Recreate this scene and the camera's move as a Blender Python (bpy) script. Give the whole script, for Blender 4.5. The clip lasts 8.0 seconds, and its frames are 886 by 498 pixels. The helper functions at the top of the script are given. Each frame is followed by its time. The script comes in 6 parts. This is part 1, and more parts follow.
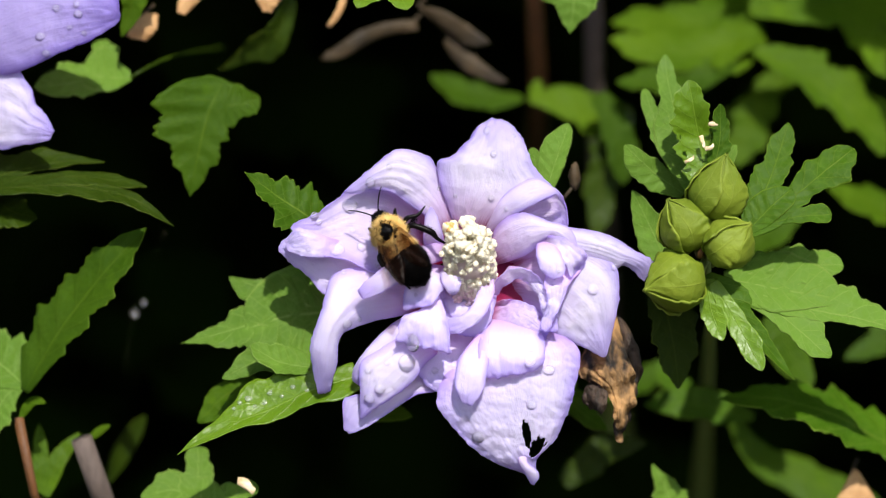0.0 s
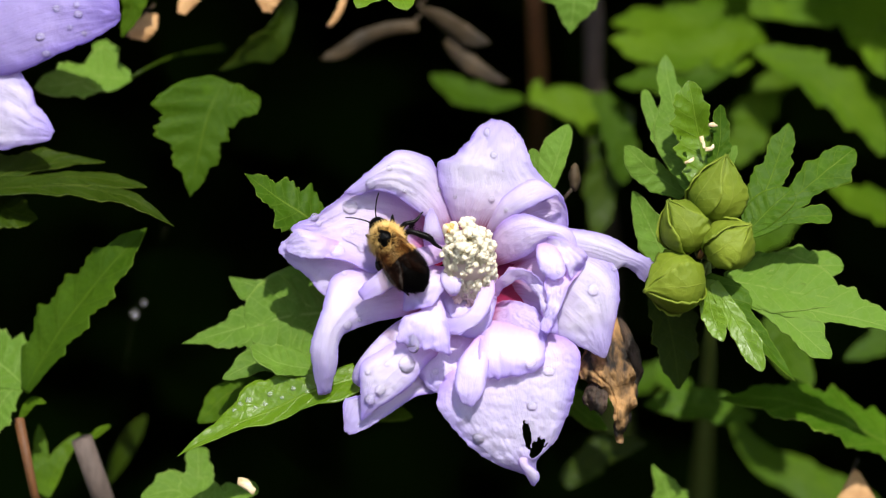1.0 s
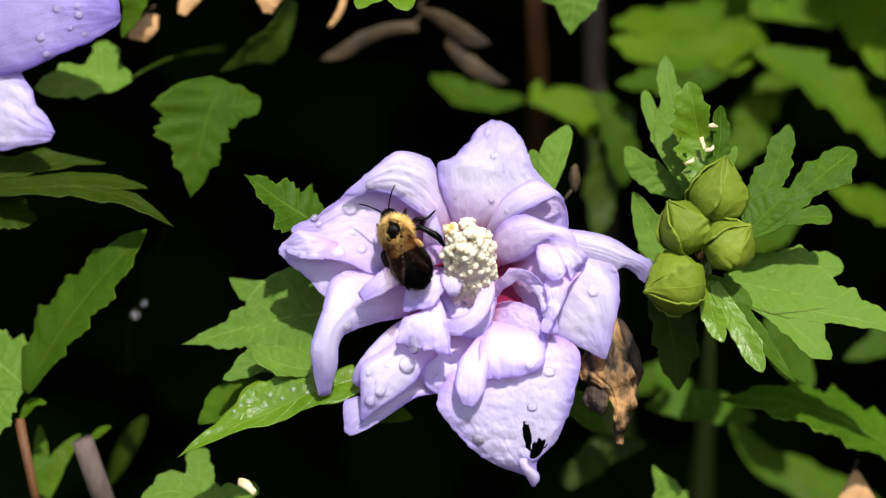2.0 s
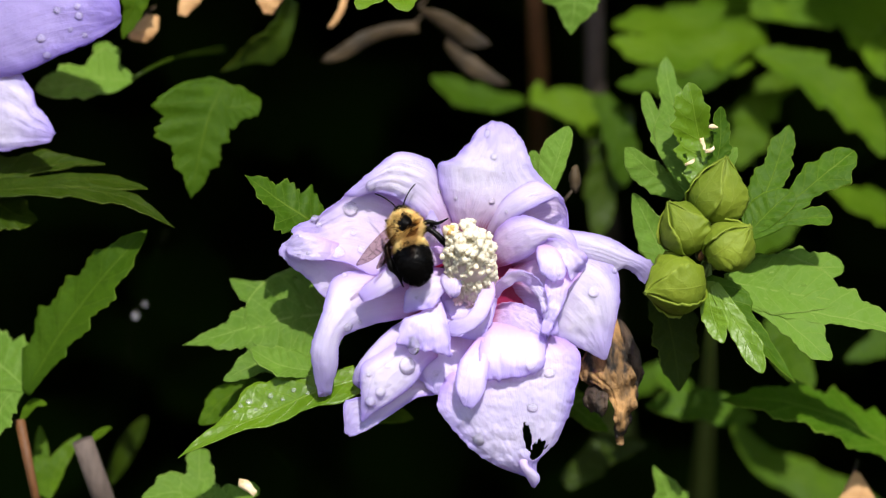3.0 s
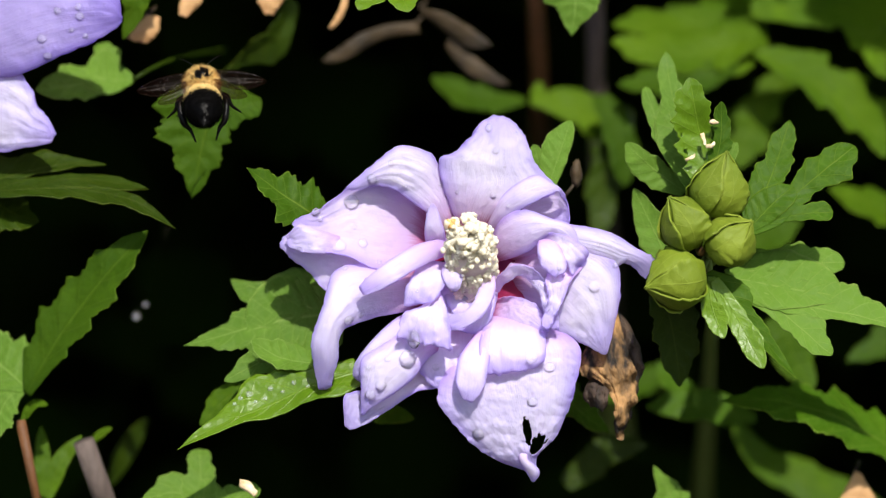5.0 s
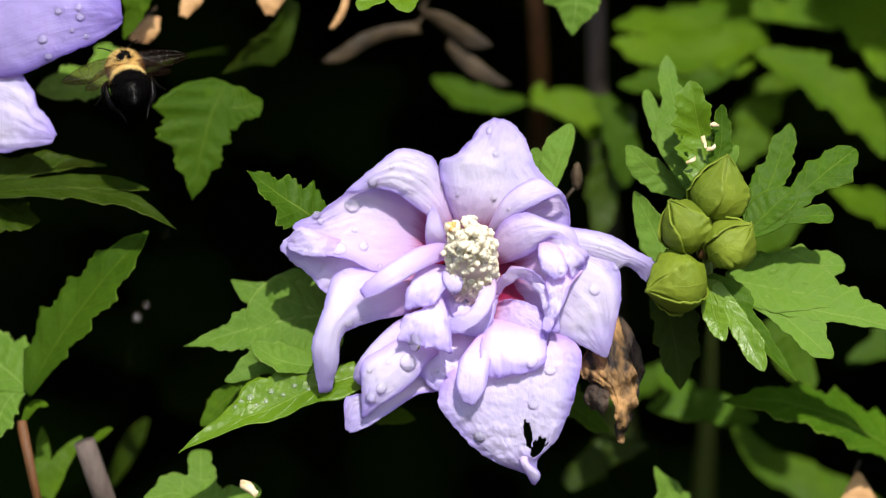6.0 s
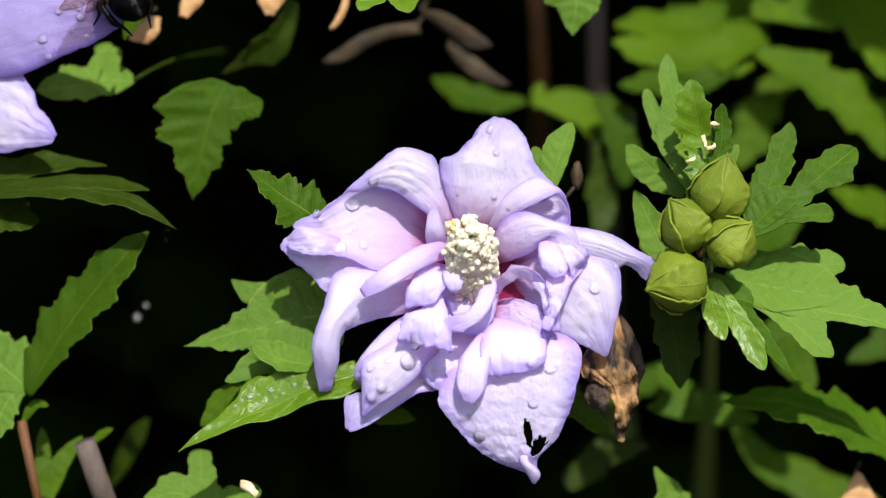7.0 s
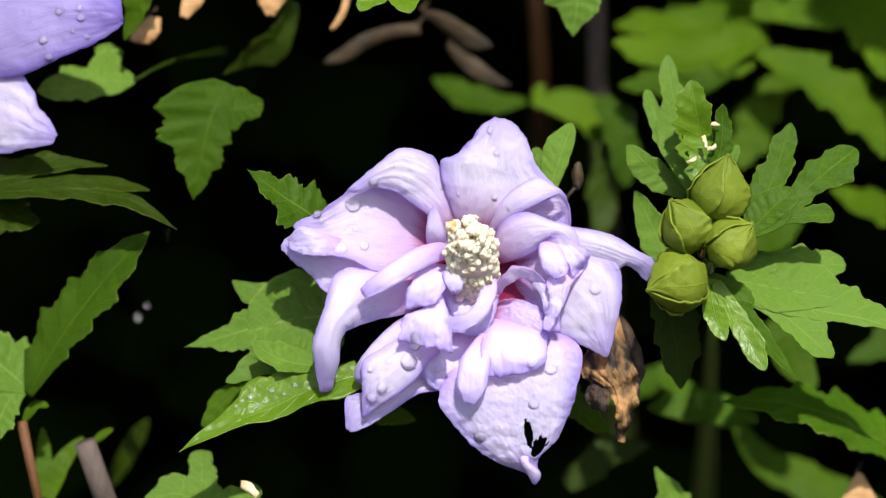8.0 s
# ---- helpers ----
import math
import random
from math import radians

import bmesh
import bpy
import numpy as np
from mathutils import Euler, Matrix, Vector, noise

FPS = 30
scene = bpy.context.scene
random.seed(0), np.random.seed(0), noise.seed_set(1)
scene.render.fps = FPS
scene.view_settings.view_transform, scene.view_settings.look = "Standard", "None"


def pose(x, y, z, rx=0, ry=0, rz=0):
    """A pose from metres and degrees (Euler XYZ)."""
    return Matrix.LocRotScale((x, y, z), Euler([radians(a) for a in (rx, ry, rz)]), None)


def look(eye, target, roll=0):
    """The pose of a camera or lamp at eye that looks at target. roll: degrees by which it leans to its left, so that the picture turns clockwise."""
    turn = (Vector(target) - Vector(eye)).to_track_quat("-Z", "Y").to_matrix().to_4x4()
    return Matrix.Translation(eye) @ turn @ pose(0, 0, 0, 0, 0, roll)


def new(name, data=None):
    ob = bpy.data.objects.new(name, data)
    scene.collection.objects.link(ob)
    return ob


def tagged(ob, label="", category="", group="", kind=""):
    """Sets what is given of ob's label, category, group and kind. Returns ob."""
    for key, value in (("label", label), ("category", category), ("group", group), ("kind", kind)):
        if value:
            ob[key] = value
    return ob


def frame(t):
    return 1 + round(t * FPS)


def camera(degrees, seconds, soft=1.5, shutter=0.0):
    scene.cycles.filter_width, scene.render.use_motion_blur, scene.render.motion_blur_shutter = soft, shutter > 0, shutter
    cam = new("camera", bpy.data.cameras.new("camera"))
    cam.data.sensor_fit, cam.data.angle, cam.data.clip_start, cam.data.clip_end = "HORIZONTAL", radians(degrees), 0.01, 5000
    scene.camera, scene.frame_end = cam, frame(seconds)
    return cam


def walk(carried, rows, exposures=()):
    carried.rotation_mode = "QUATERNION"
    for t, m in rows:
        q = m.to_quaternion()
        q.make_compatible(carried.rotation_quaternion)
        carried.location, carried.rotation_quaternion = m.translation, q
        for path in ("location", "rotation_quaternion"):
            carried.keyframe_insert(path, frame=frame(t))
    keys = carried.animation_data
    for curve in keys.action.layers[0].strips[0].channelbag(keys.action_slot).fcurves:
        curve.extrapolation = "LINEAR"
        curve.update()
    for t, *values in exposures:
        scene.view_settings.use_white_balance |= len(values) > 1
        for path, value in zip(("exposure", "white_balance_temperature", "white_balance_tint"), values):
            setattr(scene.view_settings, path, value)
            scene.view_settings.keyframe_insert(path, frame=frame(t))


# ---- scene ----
# A double lilac hibiscus bloom in a shrub, with a bumblebee; a long lens looks level at it.
# Places are given in millimetres round CENTRE, in the bloom's plane, y away from the lens.
CENTRE = Vector((0.0, 0.0, 1.25))
REACH = 0.766                                   # from the lens to the bloom

cam = camera(14.0, 8.0, soft=1.25)
cam.data.dof.use_dof = True
cam.data.dof.focus_distance = REACH - 0.002
cam.data.dof.aperture_fstop = 7.0


def aim(pan, tilt, roll=0.0):
    """The camera's pose, turned by so many degrees to the left and upwards."""
    eye = CENTRE + Vector((0, -REACH, 0))
    way = Vector((-math.sin(radians(pan)), math.cos(radians(pan)), math.tan(radians(tilt))))
    return look(eye, eye + way, roll)


walk(cam, [(0.0, aim(-0.042, -0.045, 0.06)), (1.5, aim(-0.036, -0.037, 0.05)), (3.0, aim(-0.026, -0.018, 0.03)),
           (4.0, aim(-0.020, -0.016, 0.03)), (4.5, aim(-0.018, -0.014, 0.02)), (6.0, aim(-0.003, -0.003, 0.0)),
           (7.2, aim(0.0, 0.0, 0.0)), (8.0, aim(0.008, 0.006, -0.01))],
     exposures=[(0.0, 0.62), (8.0, 0.62)])

# ---- light: high sun over the camera's right shoulder, clear sky ----
SUN_FROM = Vector((0.13, -0.73, 0.67)).normalized()
world = bpy.data.worlds.new("sky")
scene.world = world
world.use_nodes = True
wn = world.node_tree.nodes
sky = wn.new("ShaderNodeTexSky")
sky.sky_type = "NISHITA"
sky.sun_disc = False
sky.sun_elevation = math.asin(SUN_FROM.z)
sky.sun_rotation = math.atan2(SUN_FROM.x, SUN_FROM.y)
wn["Background"].inputs["Strength"].default_value = 0.15
world.node_tree.links.new(sky.outputs[0], wn["Background"].inputs["Color"])

sun = new("sun", bpy.data.lights.new("sun", "SUN"))
sun.data.energy = 4.7
sun.data.angle = radians(0.5)
sun.data.color = (1.0, 0.95, 0.87)
sun.matrix_world = look(CENTRE + SUN_FROM * 5, CENTRE)

# ---- materials ----
def material(name):
    m = bpy.data.materials.new(name)
    m.use_nodes = True
    nodes, links = m.node_tree.nodes, m.node_tree.links
    return m, nodes, links, nodes["Principled BSDF"], nodes["Material Output"]


def add(nodes, kind, **values):
    n = nodes.new("ShaderNode" + kind)
    for key, value in values.items():
        n.inputs[key].default_value = value
    return n


def ramp(nodes, links, source, stops):
    r = nodes.new("ShaderNodeValToRGB")
    e = r.color_ramp.elements
    while len(e) < len(stops):
        e.new(0.5)
    for k, (at, c) in zip(e, stops):
        k.position, k.color = at, (*c, 1)
    links.new(source, r.inputs[0])
    return r.outputs[0]


def mixed(nodes, links, fac, a, b, how="MIX"):
    n = nodes.new("ShaderNodeMixRGB")
    n.blend_type = how
    for key, v in (("Fac", fac), ("Color1", a), ("Color2", b)):
        if isinstance(v, (float, int)):
            n.inputs[key].default_value = v
        elif isinstance(v, tuple):
            n.inputs[key].default_value = (*v, 1)
        else:
            links.new(v, n.inputs[key])
    return n.outputs[0]


def calc(nodes, links, op, a, b=0.0, clamp=False):
    n = nodes.new("ShaderNodeMath")
    n.operation, n.use_clamp = op, clamp
    for k, v in ((0, a), (1, b)):
        if isinstance(v, (float, int)):
            n.inputs[k].default_value = v
        else:
            links.new(v, n.inputs[k])
    return n.outputs[0]


def noise_of(nodes, links, vector, scale, detail=4.0, stretch=(1, 1, 1)):
    mp = add(nodes, "Mapping", Scale=stretch)
    links.new(vector, mp.inputs["Vector"])
    n = add(nodes, "TexNoise", Scale=scale, Detail=detail)
    links.new(mp.outputs[0], n.inputs["Vector"])
    return n.outputs["Fac"]


def bumped(nodes, links, bsdf, height, strength, distance):
    b = add(nodes, "Bump", Strength=strength, Distance=distance)
    links.new(height, b.inputs["Height"])
    links.new(b.outputs[0], bsdf.inputs["Normal"])
    return b.outputs[0]


def thin(nodes, links, bsdf, out, colour, share, normal=None, sheer=0.0, sheer_tint=(1, 1, 1, 1)):
    """Lets a share of the light through a thin petal or leaf; a sheer share of it goes straight on."""
    t = add(nodes, "BsdfTranslucent")
    links.new(colour, t.inputs["Color"])
    if normal:
        links.new(normal, t.inputs["Normal"])
    mix = add(nodes, "MixShader", Fac=share)
    links.new(bsdf.outputs[0], mix.inputs[1])
    links.new(t.outputs[0], mix.inputs[2])
    last = mix
    if sheer:
        clear = add(nodes, "BsdfTransparent", Color=sheer_tint)
        last = add(nodes, "MixShader", Fac=sheer)
        links.new(mix.outputs[0], last.inputs[1])
        links.new(clear.outputs[0], last.inputs[2])
    links.new(last.outputs[0], out.inputs["Surface"])


def petal_material(name, body, throat, reach, through_tint=(0.85, 0.70, 0.94)):
    """Lilac tissue, crimson towards the base of the petal (its length runs along the UV's first axis), finely veined."""
    m, n, l, b, out = material(name)
    tc, sep = n.new("ShaderNodeTexCoord"), n.new("ShaderNodeSeparateXYZ")
    l.new(tc.outputs["UV"], sep.inputs[0])
    fan = noise_of(n, l, tc.outputs["UV"], 1.0, 3.0, (2.0, 34.0, 1.0))
    fine = noise_of(n, l, tc.outputs["UV"], 1.0, 4.0, (7.0, 110.0, 1.0))
    cloud = noise_of(n, l, tc.outputs["Object"], 75.0, 4.0)
    crumple = mixed(n, l, 0.35, noise_of(n, l, tc.outputs["Object"], 230.0, 4.0), noise_of(n, l, tc.outputs["Object"], 1100.0, 4.0))
    u = calc(n, l, "ADD", sep.outputs[0], calc(n, l, "MULTIPLY", calc(n, l, "SUBTRACT", fan, 0.5), 0.22))
    eye = ramp(n, l, u, [(reach * 0.45, (1, 1, 1)), (reach, (0.16, 0.16, 0.16)), (reach * 1.9, (0, 0, 0))])
    pale = tuple(min(0.95, c * 1.08 + 0.03) for c in body)
    rich = (body[0] * 0.80, body[1] * 0.74, body[2] * 0.96)
    tint = mixed(n, l, ramp(n, l, cloud, [(0.32, (0, 0, 0)), (0.62, (1, 1, 1))]), rich, pale)
    tint = mixed(n, l, 0.55, tint, body)
    tint = mixed(n, l, ramp(n, l, fine, [(0.45, (0, 0, 0)), (0.74, (0.45, 0.45, 0.45))]), tint, (body[0] * 0.86, body[1] * 0.79, body[2] * 0.97))
    rim = calc(n, l, "MULTIPLY", calc(n, l, "ABSOLUTE", calc(n, l, "SUBTRACT", sep.outputs[1], 0.5)), 2.0)
    rim = calc(n, l, "MAXIMUM", rim, sep.outputs[0])
    rim = calc(n, l, "MULTIPLY", ramp(n, l, rim, [(0.66, (0, 0, 0)), (1.0, (1, 1, 1))]), calc(n, l, "MULTIPLY", cloud, 1.5), True)
    tint = mixed(n, l, rim, tint, (body[0] * 0.44, body[1] * 0.34, body[2] * 0.82))
    flush = ramp(n, l, u, [(0.08, (0.5, 0.5, 0.5)), (0.5, (0, 0, 0))])
    tint = mixed(n, l, flush, tint, (0.74, 0.42, 0.84))
    tint = mixed(n, l, eye, tint, throat)
    l.new(tint, b.inputs["Base Color"])
    b.inputs["Roughness"].default_value = 0.42
    b.inputs["Specular IOR Level"].default_value = 0.35
    h = mixed(n, l, 0.68, mixed(n, l, 0.35, fan, fine), crumple)
    nm = bumped(n, l, b, h, 0.6, 0.0009)
    thin(n, l, b, out, mixed(n, l, 0.5, tint, through_tint), 0.56, nm, 0.15, (0.95, 0.78, 1.0, 1))
    return m


def leaf_material(name, deep, bright, rough, vein, gloss=0.5):
    """A leaf blade: midrib and side veins lie along the UV's axes."""
    m, n, l, b, out = material(name)
    tc, sep, info = n.new("ShaderNodeTexCoord"), n.new("ShaderNodeSeparateXYZ"), n.new("ShaderNodeObjectInfo")
    l.new(tc.outputs["UV"], sep.inputs[0])
    u, v = sep.outputs[0], sep.outputs[1]
    off = calc(n, l, "ABSOLUTE", calc(n, l, "SUBTRACT", v, 0.5))
    mid = calc(n, l, "SUBTRACT", 1.0, calc(n, l, "DIVIDE", off, 0.022), True)
    wander = calc(n, l, "MULTIPLY", noise_of(n, l, tc.outputs["Object"], 90.0, 2.0), 0.09)
    along = calc(n, l, "ADD", calc(n, l, "SUBTRACT", u, calc(n, l, "MULTIPLY", off, 0.36)), wander)
    saw = calc(n, l, "ABSOLUTE", calc(n, l, "SUBTRACT", calc(n, l, "FRACT", calc(n, l, "MULTIPLY", along, 6.5)), 0.5))
    side = calc(n, l, "MULTIPLY", calc(n, l, "SUBTRACT", 1.0, calc(n, l, "DIVIDE", saw, 0.04), True), 0.65)
    net = add(n, "TexVoronoi", Scale=430.0)
    net.feature = 'DISTANCE_TO_EDGE'
    l.new(tc.outputs["Object"], net.inputs["Vector"])
    mesh_of = calc(n, l, "SUBTRACT", 1.0, calc(n, l, "DIVIDE", net.outputs["Distance"], 0.09), True)
    margin = ramp(n, l, off, [(0.455, (0, 0, 0)), (0.5, (0.8, 0.8, 0.8))])
    veins = calc(n, l, "MAXIMUM", calc(n, l, "MAXIMUM", mid, side), calc(n, l, "MULTIPLY", mesh_of, 0.22))
    spots = noise_of(n, l, tc.outputs["Object"], 160.0, 5.0)
    cloud = noise_of(n, l, tc.outputs["Object"], 38.0, 3.0)
    tint = mixed(n, l, ramp(n, l, cloud, [(0.3, (0, 0, 0)), (0.72, (1, 1, 1))]), deep, bright)
    tint = mixed(n, l, calc(n, l, "MULTIPLY", info.outputs["Random"], 0.45), tint, tuple(c * 0.62 for c in deep))
    tint = mixed(n, l, ramp(n, l, spots, [(0.58, (0, 0, 0)), (0.8, (0.5, 0.5, 0.5))]), tint, tuple(c * 1.35 for c in bright))
    tint = mixed(n, l, calc(n, l, "MULTIPLY", veins, 0.6), tint, vein)
    tint = mixed(n, l, calc(n, l, "MULTIPLY", margin, calc(n, l, "MULTIPLY", ramp(n, l, u, [(0.3, (0, 0, 0)), (0.55, (1, 1, 1))]), 0.65)), tint, tuple(c * 1.25 for c in vein))
    l.new(tint, b.inputs["Base Color"])
    l.new(calc(n, l, "ADD", calc(n, l, "MULTIPLY", spots, 0.5), rough - 0.25), b.inputs["Roughness"])
    b.inputs["Specular IOR Level"].default_value = gloss
    cell = add(n, "TexVoronoi", Scale=520.0)
    l.new(tc.outputs["Object"], cell.inputs["Vector"])
    h = mixed(n, l, 0.6, cell.outputs["Distance"], veins, "ADD")
    nm = bumped(n, l, b, mixed(n, l, 0.5, h, noise_of(n, l, tc.outputs["Object"], 700.0, 6.0)), 0.5, 0.0006)
    glow = mixed(n, l, 0.35, tint, (0.16, 0.26, 0.008))
    thin(n, l, b, out, glow, 0.38, nm)
    return m


def plain_material(name, a, c, scale, rough=0.6, relief=0.0004, stretch=(1, 1, 1), metal=0.0, gloss=0.4):
    m, n, l, b, out = material(name)
    tc = n.new("ShaderNodeTexCoord")
    big = noise_of(n, l, tc.outputs["Object"], scale, 5.0, stretch)
    fine = noise_of(n, l, tc.outputs["Object"], scale * 6, 4.0, stretch)
    tint = mixed(n, l, ramp(n, l, big, [(0.35, (0, 0, 0)), (0.66, (1, 1, 1))]), a, c)
    tint = mixed(n, l, ramp(n, l, fine, [(0.5, (0, 0, 0)), (0.8, (0.5, 0.5, 0.5))]), tint, tuple(k * 0.55 for k in a))
    l.new(tint, b.inputs["Base Color"])
    b.inputs["Roughness"].default_value = rough
    b.inputs["Metallic"].default_value = metal
    b.inputs["Specular IOR Level"].default_value = gloss
    bumped(n, l, b, mixed(n, l, 0.5, big, fine), 0.7, relief)
    return m


def soft_material(name, a, c):
    """Pale waxy tissue."""
    m, n, l, b, out = material(name)
    tc = n.new("ShaderNodeTexCoord")
    l.new(mixed(n, l, noise_of(n, l, tc.outputs["Object"], 700.0), a, c), b.inputs["Base Color"])
    b.inputs["Roughness"].default_value = 0.6
    thin(n, l, b, out, mixed(n, l, 0.5, a, c), 0.6)
    return m


def water_material():
    """Clear water beads: see-through, a share of white painting in the light they gather, with a sharp gloss."""
    m, n, l, b, out = material("water")
    b.inputs["Base Color"].default_value = (0.97, 0.97, 1.0, 1)
    b.inputs["Roughness"].default_value = 0.3
    clear = n.new("ShaderNodeBsdfTransparent")
    mix = add(n, "MixShader", Fac=0.1)
    l.new(clear.outputs[0], mix.inputs[1])
    l.new(b.outputs[0], mix.inputs[2])
    shine = add(n, "BsdfGlossy", Roughness=0.06)
    fres = add(n, "Fresnel", IOR=1.33)
    top = n.new("ShaderNodeMixShader")
    l.new(fres.outputs[0], top.inputs[0])
    l.new(mix.outputs[0], top.inputs[1])
    l.new(shine.outputs[0], top.inputs[2])
    l.new(top.outputs[0], out.inputs["Surface"])
    return m


def wing_material():
    """Smoky brown membrane with darker veins along the wing."""
    m, n, l, b, out = material("wing_membrane")
    tc = n.new("ShaderNodeTexCoord")
    cell = add(n, "TexVoronoi", Scale=1.0)
    cell.feature = "DISTANCE_TO_EDGE"
    mp = add(n, "Mapping", Scale=(5.0, 3.0, 1.0))
    l.new(tc.outputs["UV"], mp.inputs["Vector"])
    l.new(mp.outputs[0], cell.inputs["Vector"])
    line = ramp(n, l, cell.outputs["Distance"], [(0.02, (1, 1, 1)), (0.06, (0, 0, 0))])
    b.inputs["Base Color"].default_value = (0.014, 0.006, 0.004, 1)
    b.inputs["Roughness"].default_value = 0.3
    b.inputs["Specular IOR Level"].default_value = 0.12
    clear = add(n, "BsdfTransparent", Color=(0.80, 0.72, 0.66, 1))
    mix = n.new("ShaderNodeMixShader")
    l.new(calc(n, l, "ADD", calc(n, l, "MULTIPLY", line, 0.2), 0.07), mix.inputs[0])
    l.new(clear.outputs[0], mix.inputs[1])
    l.new(b.outputs[0], mix.inputs[2])
    l.new(mix.outputs[0], out.inputs["Surface"])
    return m


LILAC = petal_material("lilac_petal", (0.805, 0.79, 0.925), (0.36, 0.012, 0.075), 0.20)
LILAC_INNER = petal_material("inner_petal", (0.845, 0.83, 0.945), (0.76, 0.56, 0.86), 0.12)
# purpler lilac copy: the shade on overhung petals is partly in its colour
LILAC_DEEP = petal_material("shade_tinted_petal", (0.80, 0.735, 0.93), (0.40, 0.012, 0.15), 0.25)
# darker violet: the shade on the second bloom's upper petal is coloured in
VEINED_SHADE = petal_material("veined_shade_petal", (0.48, 0.42, 0.74), (0.40, 0.05, 0.2), 0.05)
CREAM = soft_material("cream_stamens", (0.96, 0.905, 0.74), (0.98, 0.95, 0.86))
BLUSH = soft_material("blush_filament", (0.92, 0.74, 0.78), (0.96, 0.88, 0.85))
THROAT = petal_material("crimson_throat", (0.40, 0.02, 0.10), (0.32, 0.008, 0.06), 0.3, (0.45, 0.02, 0.14))
POLLEN = plain_material("orange_pollen", (0.62, 0.30, 0.08), (0.75, 0.48, 0.2), 900.0, 0.8)
LEAF = leaf_material("leaf_top", (0.036, 0.088, 0.002), (0.080, 0.150, 0.003), 0.6, (0.11, 0.17, 0.012), 0.1)
LEAF_DEEP = leaf_material("leaf_deep", (0.026, 0.066, 0.002), (0.050, 0.106, 0.003), 0.6, (0.09, 0.15, 0.01), 0.1)
LEAF_FRESH = leaf_material("leaf_fresh", (0.034, 0.088, 0.003), (0.064, 0.145, 0.005), 0.55, (0.17, 0.25, 0.03), 0.1)
LEAF_PALE = leaf_material("leaf_pale", (0.090, 0.185, 0.018), (0.140, 0.255, 0.032), 0.6, (0.24, 0.34, 0.08), 0.1)
# dark green copy; on dim leaves behind and below, shade is in the colour
LEAF_DARK = leaf_material("leaf_dark_shade", (0.018, 0.038, 0.0015), (0.032, 0.062, 0.002), 0.5, (0.09, 0.12, 0.008), 0.15)
# near-black green: the shrub's deep shade is put into the leaf colour
LEAF_INNER_SHADE = leaf_material("leaf_inner_shade", (0.004, 0.011, 0.001), (0.007, 0.017, 0.0012), 0.9, (0.012, 0.024, 0.002), 0.02)
LEAF_WET = leaf_material("leaf_wet", (0.095, 0.190, 0.006), (0.155, 0.28, 0.012), 0.36, (0.18, 0.28, 0.03), 0.34)
SEPAL = leaf_material("bud_sepal", (0.115, 0.18, 0.010), (0.27, 0.34, 0.026), 0.6, (0.27, 0.33, 0.04), 0.3)
STALK = plain_material("green_stalk", (0.14, 0.20, 0.04), (0.22, 0.26, 0.07), 300.0, 0.5)
BARK = plain_material("grey_bark", (0.042, 0.030, 0.024), (0.10, 0.074, 0.062), 160.0, 0.8, 0.0012, (1, 1, 0.25))
RED_BARK = plain_material("brown_twig", (0.06, 0.022, 0.006), (0.14, 0.055, 0.014), 220.0, 0.65, 0.0008, (1, 1, 0.3))
TAN = plain_material("dried_leaf", (0.26, 0.13, 0.045), (0.44, 0.26, 0.11), 120.0, 0.7, 0.0008)
TAN_DARK = plain_material("brown_dried_leaf", (0.014, 0.009, 0.003), (0.048, 0.029, 0.009), 120.0, 0.75, 0.0008)
CHARRED = plain_material("blackened_tissue", (0.006, 0.004, 0.003), (0.055, 0.032, 0.018), 260.0, 0.7, 0.0016, (1.6, 1.6, 0.5))
WITHER = plain_material("withered_tissue", (0.008, 0.005, 0.003), (0.33, 0.18, 0.065), 210.0, 0.75, 0.0016, (1.6, 1.6, 0.5))
# bitten leaf edges; also colours the glare patch on one leaf
SCORCH_AND_GLARE = plain_material("bite_edge_and_glare", (0.45, 0.30, 0.14), (0.72, 0.60, 0.40), 600.0, 0.8)
SOIL = plain_material("dark_soil", (0.022, 0.015, 0.010), (0.045, 0.032, 0.022), 14.0, 0.95, 0.01)
WATER = water_material()
WING = wing_material()
BLACK_CUTICLE = plain_material("black_cuticle", (0.0018, 0.0016, 0.0016), (0.004, 0.0035, 0.0035), 500.0, 0.28, 0.0002, gloss=0.07)
BLACK_FUR = plain_material("black_fur", (0.0015, 0.0013, 0.0013), (0.003, 0.0026, 0.0026), 900.0, 0.6, gloss=0.02)
PALE_FUR = plain_material("pale_fur", (0.60, 0.40, 0.12), (0.76, 0.55, 0.22), 500.0, 0.7)
GOLD_FUR = plain_material("golden_fur", (0.50, 0.26, 0.05), (0.70, 0.44, 0.14), 500.0, 0.7)


# ---- mesh helpers ----
def mm(p):
    return CENTRE + Vector(p) * 0.001


def spline(points, n):
    """n points evenly along a smooth curve through the given ones."""
    p = np.array(points, float)
    p = np.vstack([2 * p[0] - p[1], p, 2 * p[-1] - p[-2]])
    out = []
    for i in range(1, len(p) - 2):
        for t in np.linspace(0, 1, 24, endpoint=False):
            a, b, c, d = p[i - 1:i + 3]
            out.append(0.5 * (2 * b + (c - a) * t + (2 * a - 5 * b + 4 * c - d) * t * t + (3 * b - a - 3 * c + d) * t ** 3))
    out = np.array(out + [p[-2]])
    s = np.concatenate([[0], np.cumsum(np.linalg.norm(np.diff(out, axis=0), axis=1))])
    at = np.linspace(0, s[-1], n)
    return np.stack([np.interp(at, s, out[:, k]) for k in range(3)], 1)


